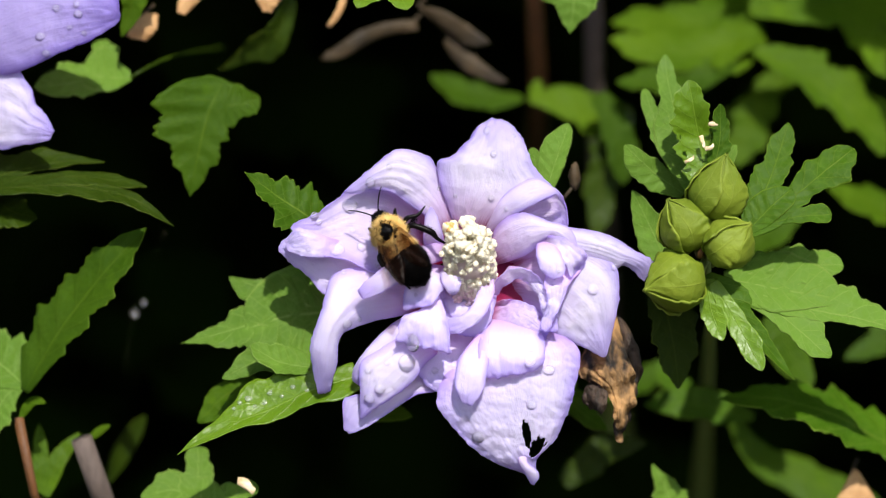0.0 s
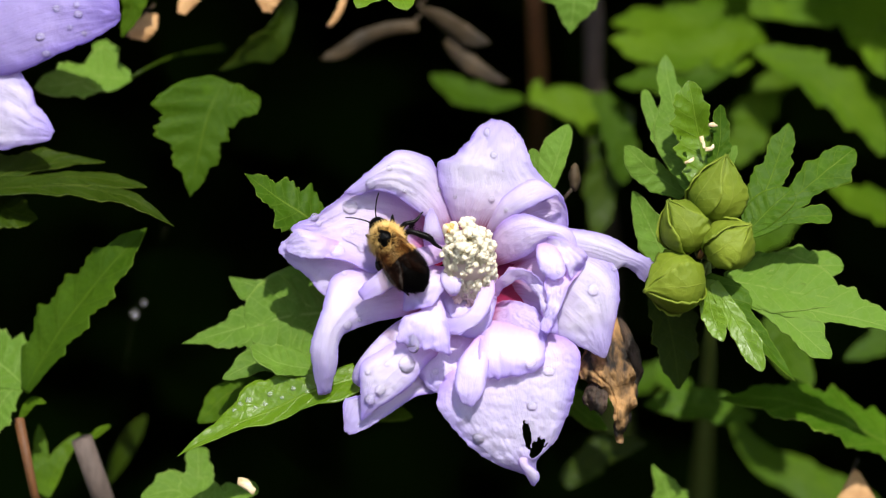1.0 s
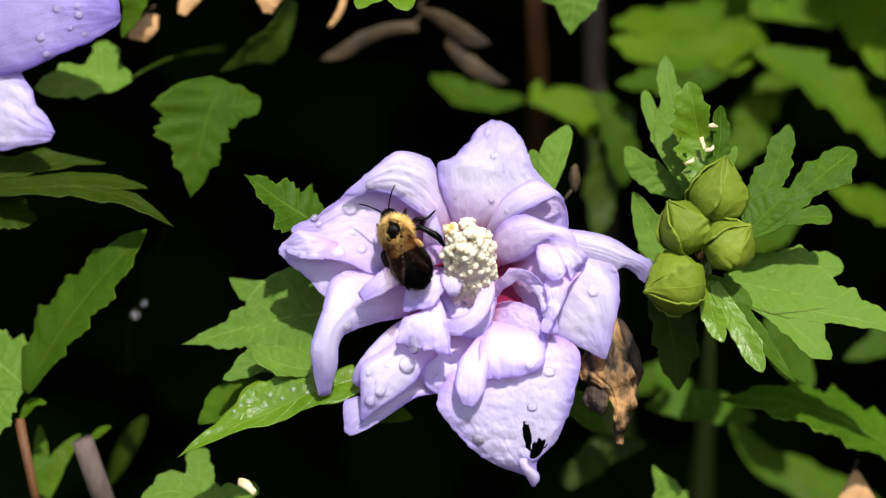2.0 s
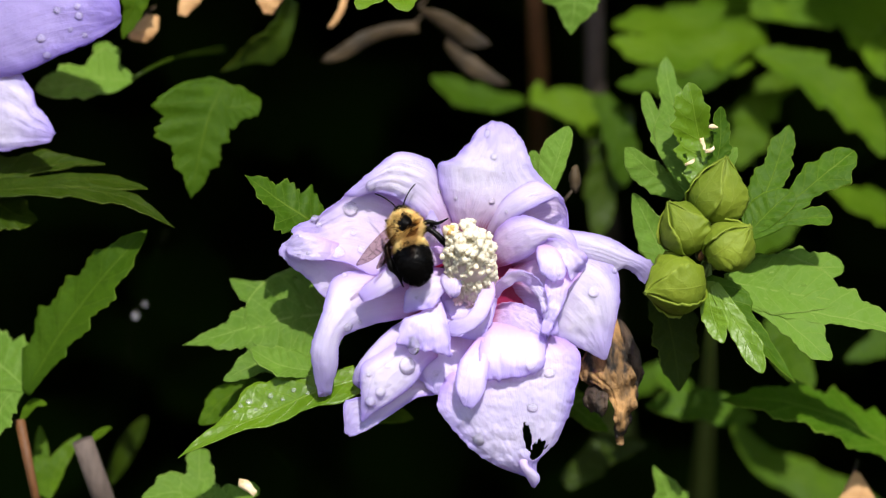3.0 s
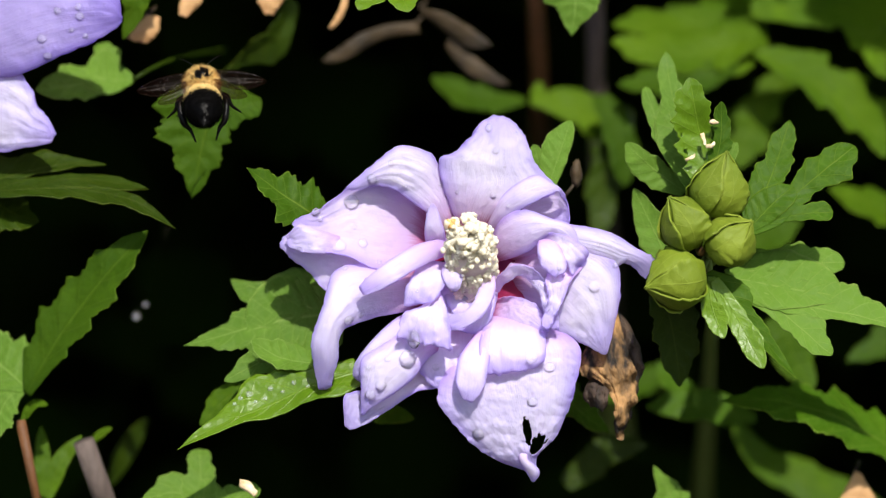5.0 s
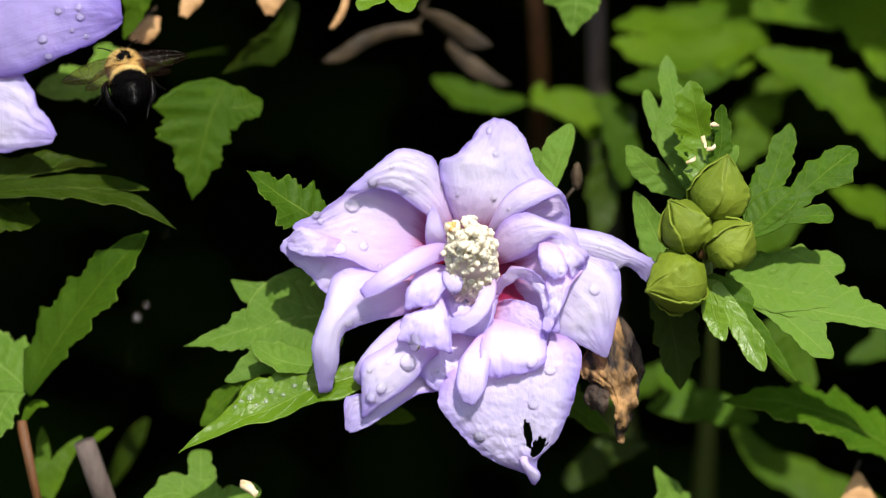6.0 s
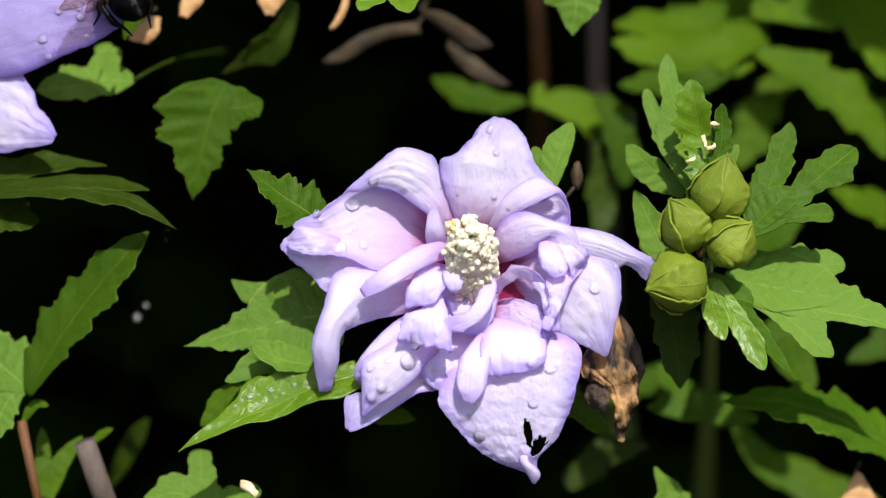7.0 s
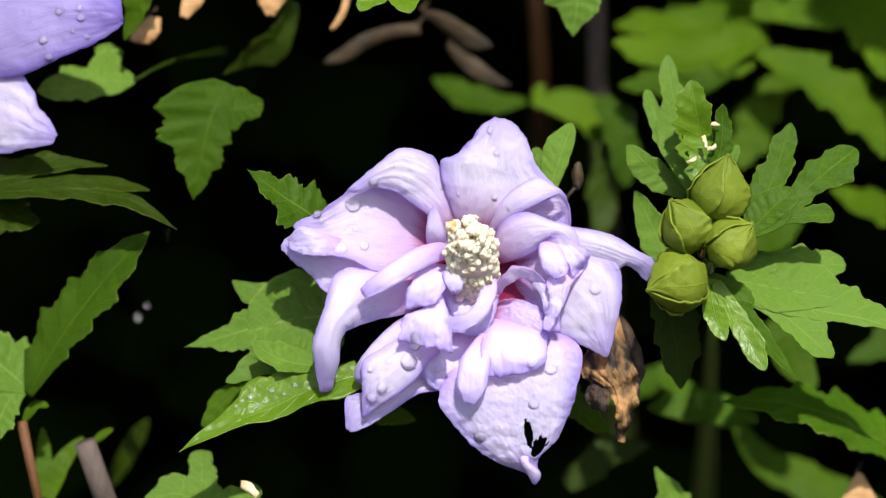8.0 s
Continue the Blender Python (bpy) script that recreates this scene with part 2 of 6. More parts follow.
def thing(name, at, label, category, group="", kind=""):
    root = new(name)
    root.empty_display_size = 0.01
    root.location = mm(at)
    bpy.context.view_layer.update()
    return tagged(root, label, category, group, kind)


def part(name, bm, mat, parent, label=""):
    """Links a bmesh, modelled in the world's place, as one mesh under a thing or a part."""
    me = bpy.data.meshes.new(name)
    root = parent
    while root.parent:
        root = root.parent
    bmesh.ops.translate(bm, verts=bm.verts, vec=-root.location)
    bm.to_mesh(me)
    bm.free()
    me.materials.append(mat)
    for p in me.polygons:
        p.use_smooth = True
    ob = new(name, me)
    ob.parent = parent
    if label:
        ob["label"] = label
    return ob


def solid(ob, thickness, level=0):
    s = ob.modifiers.new("thickness", "SOLIDIFY")
    s.thickness, s.offset = thickness, 0.0
    if level:
        ob.modifiers.new("smooth", "SUBSURF").levels = level
        ob.modifiers["smooth"].render_levels = level
    return ob


def sheet(bm, grid, skip=None):
    """A skin over a grid of points, with its UV running along the rows; skip(u, v) leaves holes."""
    uv = bm.loops.layers.uv.verify()
    nu, nv = len(grid), len(grid[0])
    vs = [[bm.verts.new(p) for p in row] for row in grid]
    for i in range(nu - 1):
        for j in range(nv - 1):
            if skip and skip((i + 0.5) / (nu - 1), (j + 0.5) / (nv - 1)):
                continue
            f = bm.faces.new((vs[i][j], vs[i + 1][j], vs[i + 1][j + 1], vs[i][j + 1]))
            for lp, (a, b) in zip(f.loops, ((i, j), (i + 1, j), (i + 1, j + 1), (i, j + 1))):
                lp[uv].uv = (a / (nu - 1), b / (nv - 1))
    return vs


def clean(bm):
    loose = [v for v in bm.verts if not v.link_faces]
    bmesh.ops.delete(bm, geom=loose, context="VERTS")
    return bm


def tube(bm, points, radii, sides=8, steps=14, wobble=0.0):
    """A round, tapering rod along a smooth curve; points in metres."""
    c = spline(points, steps)
    r = np.interp(np.linspace(0, 1, steps), np.linspace(0, 1, len(radii)), radii)
    rings = []
    for i in range(steps):
        t = Vector(c[min(i + 1, steps - 1)] - c[max(i - 1, 0)]).normalized()
        a = t.orthogonal().normalized() if not rings else (a - t * a.dot(t)).normalized()
        b = t.cross(a)
        k = r[i] * (1 + wobble * noise.noise(Vector(c[i]) * 400))
        rings.append([bm.verts.new(Vector(c[i]) + (a * math.cos(2 * math.pi * j / sides) + b * math.sin(2 * math.pi * j / sides)) * k)
                      for j in range(sides)])
    for i in range(steps - 1):
        for j in range(sides):
            bm.faces.new((rings[i][j], rings[i][(j + 1) % sides], rings[i + 1][(j + 1) % sides], rings[i + 1][j]))
    bm.faces.new(rings[0][::-1])
    bm.faces.new(rings[-1])
    return bm


def rod(name, points, radii, mat, parent, label="", sides=8, steps=14, wobble=0.0):
    bm = bmesh.new()
    tube(bm, [mm(p) for p in points], [r * 0.001 for r in radii], sides, steps, wobble)
    return part(name, bm, mat, parent, label)


def blob(bm, at, size, turn=None, bumps=0.0, freq=300.0, rings=10, sides=14):
    """An egg-shaped body; size: the three half axes in metres."""
    made = bmesh.ops.create_uvsphere(bm, u_segments=sides, v_segments=rings, radius=1.0)["verts"]
    m = Matrix.Translation(at) @ (turn.to_4x4() if turn else Matrix.Identity(4)) @ Matrix.Diagonal((*size, 1))
    for v in made:
        v.co = m @ (v.co * (1 + bumps * noise.noise(v.co * 2.3 + Vector(at) * freq)))
    return bm


# ---- the double bloom ----
def petal(parent, left, right, belly=0.0, ruffle=0.8, mat=None, nu=60, nv=40, skip=None, label="", seed=0.0, name="petal", frill=0.0):
    """A petal stretched between its two edge curves, which run from base to tip (mm); belly: how far it swells
    towards the viewer, ruffle: how far its margin waves."""
    a, b = spline(left, nu), spline(right, nu)
    ways, rows = [], []
    for i in range(nu):
        along = Vector((a[min(i + 1, nu - 1)] + b[min(i + 1, nu - 1)] - a[max(i - 1, 0)] - b[max(i - 1, 0)]))
        n = along.cross(Vector(b[i] - a[i]))
        n = n.normalized() if n.length > 1e-6 else Vector((0, -1, 0))
        ways.append(-n if n.y > 0 else n)
    for i in range(nu):
        u = i / (nu - 1)
        n = sum((ways[max(0, min(nu - 1, i + k))] * (5 - abs(k)) for k in range(-4, 5)), Vector((0, 0, 0))).normalized()
        broad = min(1.0, Vector(b[i] - a[i]).length / 11)
        row = []
        for j in range(nv):
            v = j / (nv - 1)
            p = Vector(a[i] * (1 - v) + b[i] * v)
            edge = abs(2 * v - 1) ** 2
            lift = 0.6 * belly * 4 * v * (1 - v) * math.sin(math.pi * min(1, u * 0.9 + 0.1)) ** 0.7
            q = p * 0.22 + Vector((seed, seed * 1.7, 0))
            wave = 1.2 * ruffle * (0.35 + 0.65 * broad) * u * (0.35 + 0.65 * max(edge, u ** 4)) * (noise.noise(q) + 0.5 * noise.noise(q * 2.7))
            wave += 0.45 * min(1.2, ruffle) * u * broad * max(abs(2 * v - 1) ** 5, u ** 9) * noise.noise(q * 4.6)
            fold = (0.2 + 0.22 * ruffle) * broad ** 1.5 * u ** 0.7 * (noise.noise(Vector((v * 7 + seed, u * 1.4, seed))) + 0.45 * noise.noise(Vector((v * 17 + seed, u * 2.6, seed))))
            crease = 0.21 * u ** 0.5 * (noise.noise(p * 0.55 + Vector((seed, 0, 0))) + 0.6 * noise.noise(p * 1.2 + Vector((0, seed, 0)))) * (0.4 + 0.6 * broad)
            crease += frill * u ** 0.6 * (noise.noise(p * 0.38 + Vector((seed, 5, 0))) + 0.7 * abs(noise.noise(p * 0.8 + Vector((5, seed, 0)))))
            crease += 0.06 * min(1, u * 2.5) * (0.5 + 0.5 * broad) * (abs(noise.noise(Vector((v * 9 + seed, u * 3.5, seed)))) - 0.25) * 2
            crease += 0.075 * min(1, u * 2) * noise.noise(p * 1.9 + Vector((seed, seed, 0)))
            p = p + n * (lift + wave + fold + crease)
            if j in (0, nv - 1) or i == nu - 1:
                p += Vector((noise.noise(q * 5), 0, noise.noise(q * 5 + Vector((7, 0, 0))))) * 0.5 * min(1, ruffle) * u
                p += Vector((noise.noise(q * 1.8 + Vector((0, 3, 0))), 0, noise.noise(q * 1.8 + Vector((0, 9, 0))))) * 0.55 * min(1, ruffle) * u * broad
            row.append(mm(p))
        rows.append(row)
    bm = bmesh.new()
    sheet(bm, rows, skip)
    ob = part(name, clean(bm), mat or LILAC, parent, label)
    solid(ob, 0.00018)
    return ob


def torn(u, v):
    """The bitten gap near the tip of the lowest petal."""
    rag = 0.5 * noise.noise(Vector((u * 26, v * 19, 0))) + 0.3 * noise.noise(Vector((u * 60, v * 45, 3)))
    wide = ((u - 0.80) / 0.075) ** 2 + ((v - 0.70) / 0.15) ** 2 + rag < 0.8
    slit = ((u - 0.70) / 0.09) ** 2 + ((v - 0.575) / 0.05) ** 2 + rag < 0.8
    return wide or slit


bloom = thing("hibiscus_flower", (6.3, 19.2, -3.6), "double lilac hibiscus bloom with a crimson throat, beaded with raindrops", "flower", "hibiscus blooms")

petals = []


def bloom_petal(left, right, **more):
    petals.append(petal(bloom, left, right, seed=len(petals) * 3.1, **more))


# outer ring
bloom_petal([(4.4, 7.2, 1.3), (0.7, 3.1, 11.0), (-0.8, 1.4, 18.2), (1.9, 1.2, 19.7), (6.1, 1.7, 23.5), (8.3, 2.9, 26.4), (10.6, 4.3, 27.6)],
            [(9.2, 7.2, 1.9), (14.6, 2.9, 8.3), (24.2, 2.4, 11.6), (19.7, 1.4, 17.8), (17.7, 1.9, 23.2), (14.9, 3.1, 26.7), (11.6, 4.3, 27.6)], belly=1.5, ruffle=1.0)
bloom_petal([(1.3, 7.2, 1.3), (-2.7, 3.1, 6.4), (-6.7, 1.2, 9.7), (-10.1, 0.6, 12.1), (-13.9, 0.3, 12.9), (-18.2, 0.2, 12.0), (-20.6, 0.2, 12.4)],
            [(4.4, 7.8, 2.5), (1.3, 5.4, 12.2), (-1.6, 2.4, 18.8), (-3.8, 1.0, 20.4), (-8.8, 0.2, 21.5), (-12.5, 0.0, 19.2), (-16.7, 0.2, 15.7), (-20.6, 0.1, 12.5)], belly=2.2, ruffle=0.9)
bloom_petal([(-1.1, 10.2, 1.9), (-4.7, 9.6, 9.2), (-11.4, 6.0, 13.1), (-18.6, 3.0, 13.4), (-25.7, 1.4, 8.2), (-29.9, 0.5, 6.4), (-31.8, 0.0, 5.2)],
            [(-0.5, 10.2, -1.1), (-7.1, 4.3, -3.3), (-13.5, 1.2, -4.9), (-20.9, -0.5, -2.0), (-26.9, -0.7, -0.8), (-29.9, -0.5, 1.9), (-31.7, 0.0, 4.7)], belly=-2.5, ruffle=0.8, mat=LILAC_DEEP)
bloom_petal([(-11.4, 8.4, -1.1), (-22.3, 6.0, 1.3), (-30.6, 3.6, 3.1), (-33.6, 2.9, 2.0), (-34.6, 2.6, 0.6)],
            [(-11.4, 8.4, -9.6), (-24.0, 5.4, -9.8), (-27.9, 3.6, -5.9), (-31.8, 2.9, -3.0), (-34.4, 2.6, -0.1)], belly=1.0, ruffle=1.0)
bloom_petal([(-2.3, 8.4, -4.1), (-12.5, 2.9, -3.5), (-22.3, 0.5, -4.9), (-25.2, -2.2, -12.4), (-27.6, -2.6, -19.6), (-27.3, -1.2, -24.4), (-26.2, 0.7, -30.7)],
            [(-2.3, 8.4, -12.6), (-8.7, 3.0, -14.1), (-16.1, 0.2, -15.6), (-21.2, -1.7, -18.1), (-22.0, -1.2, -23.8), (-23.0, 0.0, -27.2), (-23.6, 1.4, -30.2)], belly=4.0, ruffle=0.7)
bloom_petal([(-1.7, 7.2, -12.6), (-8.7, 3.4, -14.7), (-13.9, 1.2, -18.9), (-17.9, 0.2, -23.9), (-19.0, 0.5, -27.3), (-17.5, 0.7, -28.7)],
            [(0.7, 7.2, -14.4), (-6.5, 2.2, -17.9), (-11.3, 0.0, -20.9), (-15.5, -1.4, -23.8), (-16.7, -1.0, -26.5), (-17.3, 0.5, -28.7)], belly=1.5, ruffle=0.4, nv=14)
bloom_petal([(-1.1, 5.4, -14.4), (-7.7, 0.6, -17.7), (-13.1, -1.7, -21.2), (-17.0, -2.2, -23.8), (-17.2, -1.7, -29.8), (-17.1, -0.7, -35.6)],
            [(1.9, 5.4, -20.4), (-3.1, -0.6, -23.9), (-5.9, -1.7, -27.7), (-9.5, -1.7, -30.7), (-13.9, -1.4, -33.4), (-16.7, -0.7, -35.8)], belly=2.5, ruffle=0.5)
bloom_petal([(1.9, 7.2, -18.0), (-7.7, 3.6, -24.0), (-16.1, 1.9, -30.0), (-19.0, 1.0, -31.1), (-20.8, 0.5, -32.1), (-20.8, 1.0, -38.1)],
            [(5.6, 7.2, -24.1), (-0.5, 3.4, -29.8), (-5.3, 2.6, -30.9), (-11.3, 1.9, -34.8), (-16.1, 1.4, -37.8), (-19.7, 1.2, -38.9)], belly=-1.0, ruffle=0.6)
bloom_petal([(6.2, 7.2, -13.8), (2.5, 2.4, -22.8), (-1.0, -0.5, -31.1), (1.1, -1.0, -36.1), (7.9, -0.2, -43.1), (13.9, 0.7, -46.5), (18.3, 1.4, -48.0), (19.2, 1.9, -50.0)],
            [(15.9, 7.2, -13.8), (24.8, 2.4, -17.9), (29.3, -0.5, -21.7), (28.2, -1.2, -29.8), (26.1, -0.7, -36.4), (23.8, 0.0, -40.9), (20.3, 1.0, -43.9), (20.0, 1.7, -46.8), (20.7, 1.9, -48.0)],
            belly=3.5, ruffle=0.9, nu=150, nv=120, skip=torn, label="lilac petal with a bitten brown-edged hole")
bloom_petal([(12.3, 8.4, -4.1), (24.2, 2.4, 1.3), (33.1, 0.0, -0.5), (37.3, -0.5, -4.4), (37.8, -0.5, -10.1), (36.6, 0.0, -16.7), (35.1, 0.7, -22.7)],
            [(12.9, 8.4, -9.6), (20.0, 4.2, -13.2), (24.2, 2.2, -18.2), (27.2, 1.7, -19.5), (31.4, 1.2, -21.5), (34.6, 0.7, -23.1)], belly=3.0, ruffle=0.7)
bloom_petal([(11.6, 8.4, -1.1), (21.2, 1.9, 5.2), (27.1, 0.2, 4.7), (35.5, -0.5, 3.0), (41.5, -0.2, -0.5), (45.4, 0.5, -2.9), (44.0, 1.2, -5.9)],
            [(13.5, 8.4, -4.7), (26.0, 1.7, -1.7), (36.1, 0.2, -4.2), (38.5, 0.0, -3.5), (40.6, 0.5, -4.4), (42.2, 1.0, -6.1), (43.4, 1.2, -6.9)], belly=2.0, ruffle=0.8)
bloom_petal([(-20.9, 1.9, 1.9), (-26.2, -1.0, 3.5), (-30.2, -1.4, 4.7), (-33.6, 0.0, 2.0)], [(-20.9, 1.7, -1.8), (-26.2, -1.4, -1.6), (-29.2, -1.4, -1.3), (-32.6, 0.0, -0.1)], belly=0.5, ruffle=2.2, nu=40, nv=24, mat=LILAC_INNER)
# second ring, upper right
bloom_petal([(8.0, 7.2, 1.9), (12.8, 1.9, 10.7), (19.3, -0.5, 15.0), (23.5, -0.7, 13.1), (25.9, 0.5, 11.5), (26.3, 1.0, 10.1)],
            [(9.8, 7.2, 1.1), (14.5, 0.7, 6.4), (19.3, -2.4, 9.2), (24.1, -2.2, 11.6), (25.2, -0.7, 10.7), (26.2, 0.7, 9.7)], belly=2.0, ruffle=0.6)
bloom_petal([(12.3, 9.0, 1.3), (18.9, 7.2, 9.8), (24.6, 4.2, 12.2), (26.5, 2.6, 10.0), (27.1, 1.9, 5.4)],
            [(12.3, 9.0, -1.1), (17.1, 7.4, 3.8), (21.3, 6.0, 4.4), (25.4, 3.4, 4.0), (27.0, 2.2, 4.7)], belly=-1.0, ruffle=0.5, mat=LILAC_DEEP)
bloom_petal([(9.4, 5.4, -1.7), (12.1, 0.6, 5.2), (17.2, -1.7, 7.8), (22.9, -1.9, 5.9), (27.3, -1.0, 4.4), (29.5, -0.5, 0.1), (30.2, -0.2, -3.0)],
            [(10.6, 5.4, -3.5), (14.6, 2.4, -2.5), (18.7, 0.2, -0.8), (21.7, -1.2, 1.9), (24.1, -1.4, 2.5), (27.1, -1.2, -1.3), (29.5, -0.5, -3.5)], belly=2.0, ruffle=0.5)
# ruffled inner petals, right
bloom_petal([(20.0, 2.4, -1.7), (21.7, -0.7, 2.3), (25.8, -2.4, 2.5), (29.9, -2.2, -0.5), (30.9, -1.2, -3.5)],
            [(21.2, 2.4, -4.7), (24.1, -2.2, -2.3), (26.4, -3.6, -3.5), (27.3, -2.9, -5.9), (29.5, -1.4, -4.9)], belly=-0.7, ruffle=2.6, mat=LILAC_INNER, nv=20, frill=0.5)
bloom_petal([(20.5, -0.6, 1.6), (20.1, -2.6, -0.5), (20.6, -4.1, -3.5), (21.4, -4.1, -4.9)], [(24.1, -1.2, 1.1), (25.8, -3.6, -1.7), (26.2, -4.8, -4.9), (24.0, -4.3, -6.6)],
            belly=0.7, ruffle=1.2, mat=LILAC_INNER, nu=26, nv=16, frill=0.5)
bloom_petal([(22.9, 0.0, -3.5), (21.8, -2.9, -7.1), (22.4, -3.8, -10.6), (21.2, -4.1, -14.8), (21.3, -3.6, -16.6)],
            [(30.1, -0.7, -4.1), (27.0, -3.4, -7.6), (25.8, -4.3, -10.6), (24.0, -4.6, -14.2), (22.8, -3.6, -17.1)], belly=-0.9, ruffle=3.8, mat=LILAC_INNER, frill=0.5)
bloom_petal([(14.6, 3.6, -3.5), (18.7, 0.0, -4.4), (21.7, -1.9, -7.7), (24.0, -2.4, -12.4), (24.9, -1.4, -17.2)],
            [(12.2, 3.6, -7.1), (16.3, 0.7, -6.1), (19.9, -1.2, -8.9), (21.3, -1.9, -12.4), (22.0, -1.2, -17.9)], belly=0.7, ruffle=1.2, mat=LILAC_INNER, frill=0.5)
bloom_petal([(10.6, 1.2, -9.5), (12.0, -2.4, -6.1), (15.6, -4.1, -3.7), (19.8, -3.1, -4.9), (22.0, -1.2, -7.1)],
            [(12.1, 1.7, -9.7), (13.4, -1.2, -7.8), (16.3, -1.9, -6.1), (18.7, -0.7, -7.1), (20.5, 0.5, -8.9)], belly=0.2, ruffle=2.0, mat=LILAC_INNER, nu=30, nv=10, frill=0.5)
bloom_petal([(9.4, 4.3, -11.9), (14.6, 3.4, -10.6), (20.0, 1.2, -12.5), (22.9, -0.2, -17.6)], [(8.6, 4.1, -19.2), (13.4, 2.4, -16.5), (18.1, -0.2, -17.9), (22.1, -0.7, -19.3)],
            belly=0.7, ruffle=1.2, mat=LILAC_DEEP, frill=0.5)
for left, right in (([(1.9, 6.0, -19.2), (1.9, 6.2, -12.0), (3.8, 6.7, -4.7), (8.0, 7.2, -1.1)], [(11.6, 5.3, -20.4), (17.0, 5.0, -14.4), (20.7, 5.0, -9.5), (17.7, 6.0, -2.3)]),
                    ([(-1.1, 11.0, -3.5), (-6.0, 11.0, -1.7), (-6.8, 10.8, 1.3), (-4.1, 11.0, 5.6)], [(1.9, 10.8, -2.3), (0.7, 10.8, 0.1), (-0.5, 10.8, 2.6), (0.1, 11.0, 5.0)])):
    petal(bloom, left, right, 0.0, 0.4, THROAT, 16, 12, None, "crimson throat blotch", 5.0, "throat")
# folded petals below the throat
bloom_petal([(9.4, 3.6, -14.9), (8.1, -2.9, -19.0), (7.9, -4.8, -23.7), (9.8, -4.8, -27.1)], [(20.0, 3.6, -15.6), (21.7, -2.4, -19.0), (21.9, -4.6, -23.1), (19.6, -4.3, -25.9)],
            belly=1.1, ruffle=0.9, mat=LILAC_INNER, nu=30, frill=0.22)
bloom_petal([(7.7, -1.2, -17.9), (3.7, -4.3, -23.1), (2.9, -5.5, -28.5), (4.5, -5.5, -32.5)], [(10.1, -1.9, -18.4), (10.0, -5.3, -23.7), (8.8, -6.0, -29.6), (6.4, -5.5, -32.9)],
            belly=1.1, ruffle=0.8, mat=LILAC_INNER, nu=30, nv=18, frill=0.22)
bloom_petal([(2.5, 6.0, -16.2), (-2.3, 2.6, -22.8), (-3.8, 1.7, -27.8), (-1.4, 1.0, -30.2)], [(8.0, 6.0, -18.0), (5.5, 1.2, -23.9), (3.1, 0.2, -27.5), (-0.5, 0.7, -30.4)],
            belly=0.5, ruffle=1.1)
bloom_petal([(-1.9, -1.2, -7.9), (-4.3, -3.1, -12.4), (-8.3, -4.6, -14.4), (-9.5, -5.3, -19.2)], [(-1.2, -1.2, -7.9), (0.7, -4.3, -12.4), (1.7, -5.8, -17.2), (1.9, -6.0, -22.0)],
            belly=1.2, ruffle=1.0, mat=LILAC_INNER, nu=32, frill=0.22)
bloom_petal([(-4.1, 2.4, -3.3), (-6.5, -2.2, -6.5), (-8.0, -3.8, -9.4), (-7.9, -4.1, -12.5)], [(0.7, 1.2, -3.5), (1.7, -3.6, -5.9), (0.7, -4.8, -8.2), (-1.9, -5.3, -12.0)],
            belly=1.0, ruffle=1.2, mat=LILAC_INNER, nu=26, nv=18, frill=0.22)
bloom_petal([(10.9, -1.2, -4.1), (11.2, -4.1, -9.4), (8.5, -5.5, -14.8), (4.1, -5.5, -17.4), (1.7, -4.8, -18.0)], [(8.5, -1.2, -3.5), (7.6, -4.6, -9.4), (5.2, -5.8, -13.2), (1.9, -5.5, -14.4), (0.7, -4.8, -15.6)],
            belly=0.5, ruffle=0.8, mat=LILAC_INNER, nu=34, nv=14, frill=0.22)
bloom_petal([(0.7, 0.0, -2.9), (-0.2, -4.8, -5.8), (1.0, -5.8, -8.5), (2.6, -5.5, -9.5)], [(2.9, 0.0, -3.2), (4.3, -5.3, -5.6), (4.0, -6.2, -8.2), (3.1, -5.5, -9.5)],
            belly=1.1, ruffle=0.6, mat=LILAC_INNER, nu=22, nv=16, frill=0.22)
bloom_petal([(0.7, 4.8, -7.1), (0.5, 1.2, -10.7), (1.9, -1.2, -13.7), (3.7, -1.2, -14.9)], [(6.8, 4.8, -7.1), (6.5, 1.2, -10.7), (5.8, -1.0, -13.1), (4.3, -1.2, -14.9)],
            belly=0.5, ruffle=1.1, mat=LILAC_INNER, nu=24, nv=16, frill=0.22)
bloom_petal([(-0.5, 4.1, -4.7), (-0.2, 1.0, -10.7), (1.4, -1.0, -16.1), (3.4, -1.2, -17.9)], [(12.2, 4.3, -5.3), (11.5, 1.7, -11.9), (9.4, 0.0, -17.3), (6.7, -0.5, -18.6)], belly=0.5, ruffle=0.8, mat=LILAC_INNER, nu=26, nv=20, frill=0.22)
bloom_petal([(-5.9, 5.3, -14.4), (-6.5, 2.6, -20.3), (-5.0, 1.4, -26.3), (-1.9, 1.4, -29.9)], [(9.8, 4.8, -14.4), (11.0, 2.2, -22.1), (8.5, 1.0, -27.8), (1.9, 1.2, -30.2)], belly=0.5, ruffle=0.6, nu=30, nv=24)
bloom_petal([(17.1, 0.5, -42.7), (16.3, -1.0, -44.8), (17.5, -0.7, -47.2), (18.9, 0.7, -49.8)], [(18.5, 0.2, -43.1), (18.2, -1.4, -45.2), (20.7, -0.5, -47.6), (19.7, 0.7, -50.1)], belly=1.0, ruffle=0.5, nu=24, nv=12, mat=LILAC_INNER, label="curled petal tip", frill=0.22)
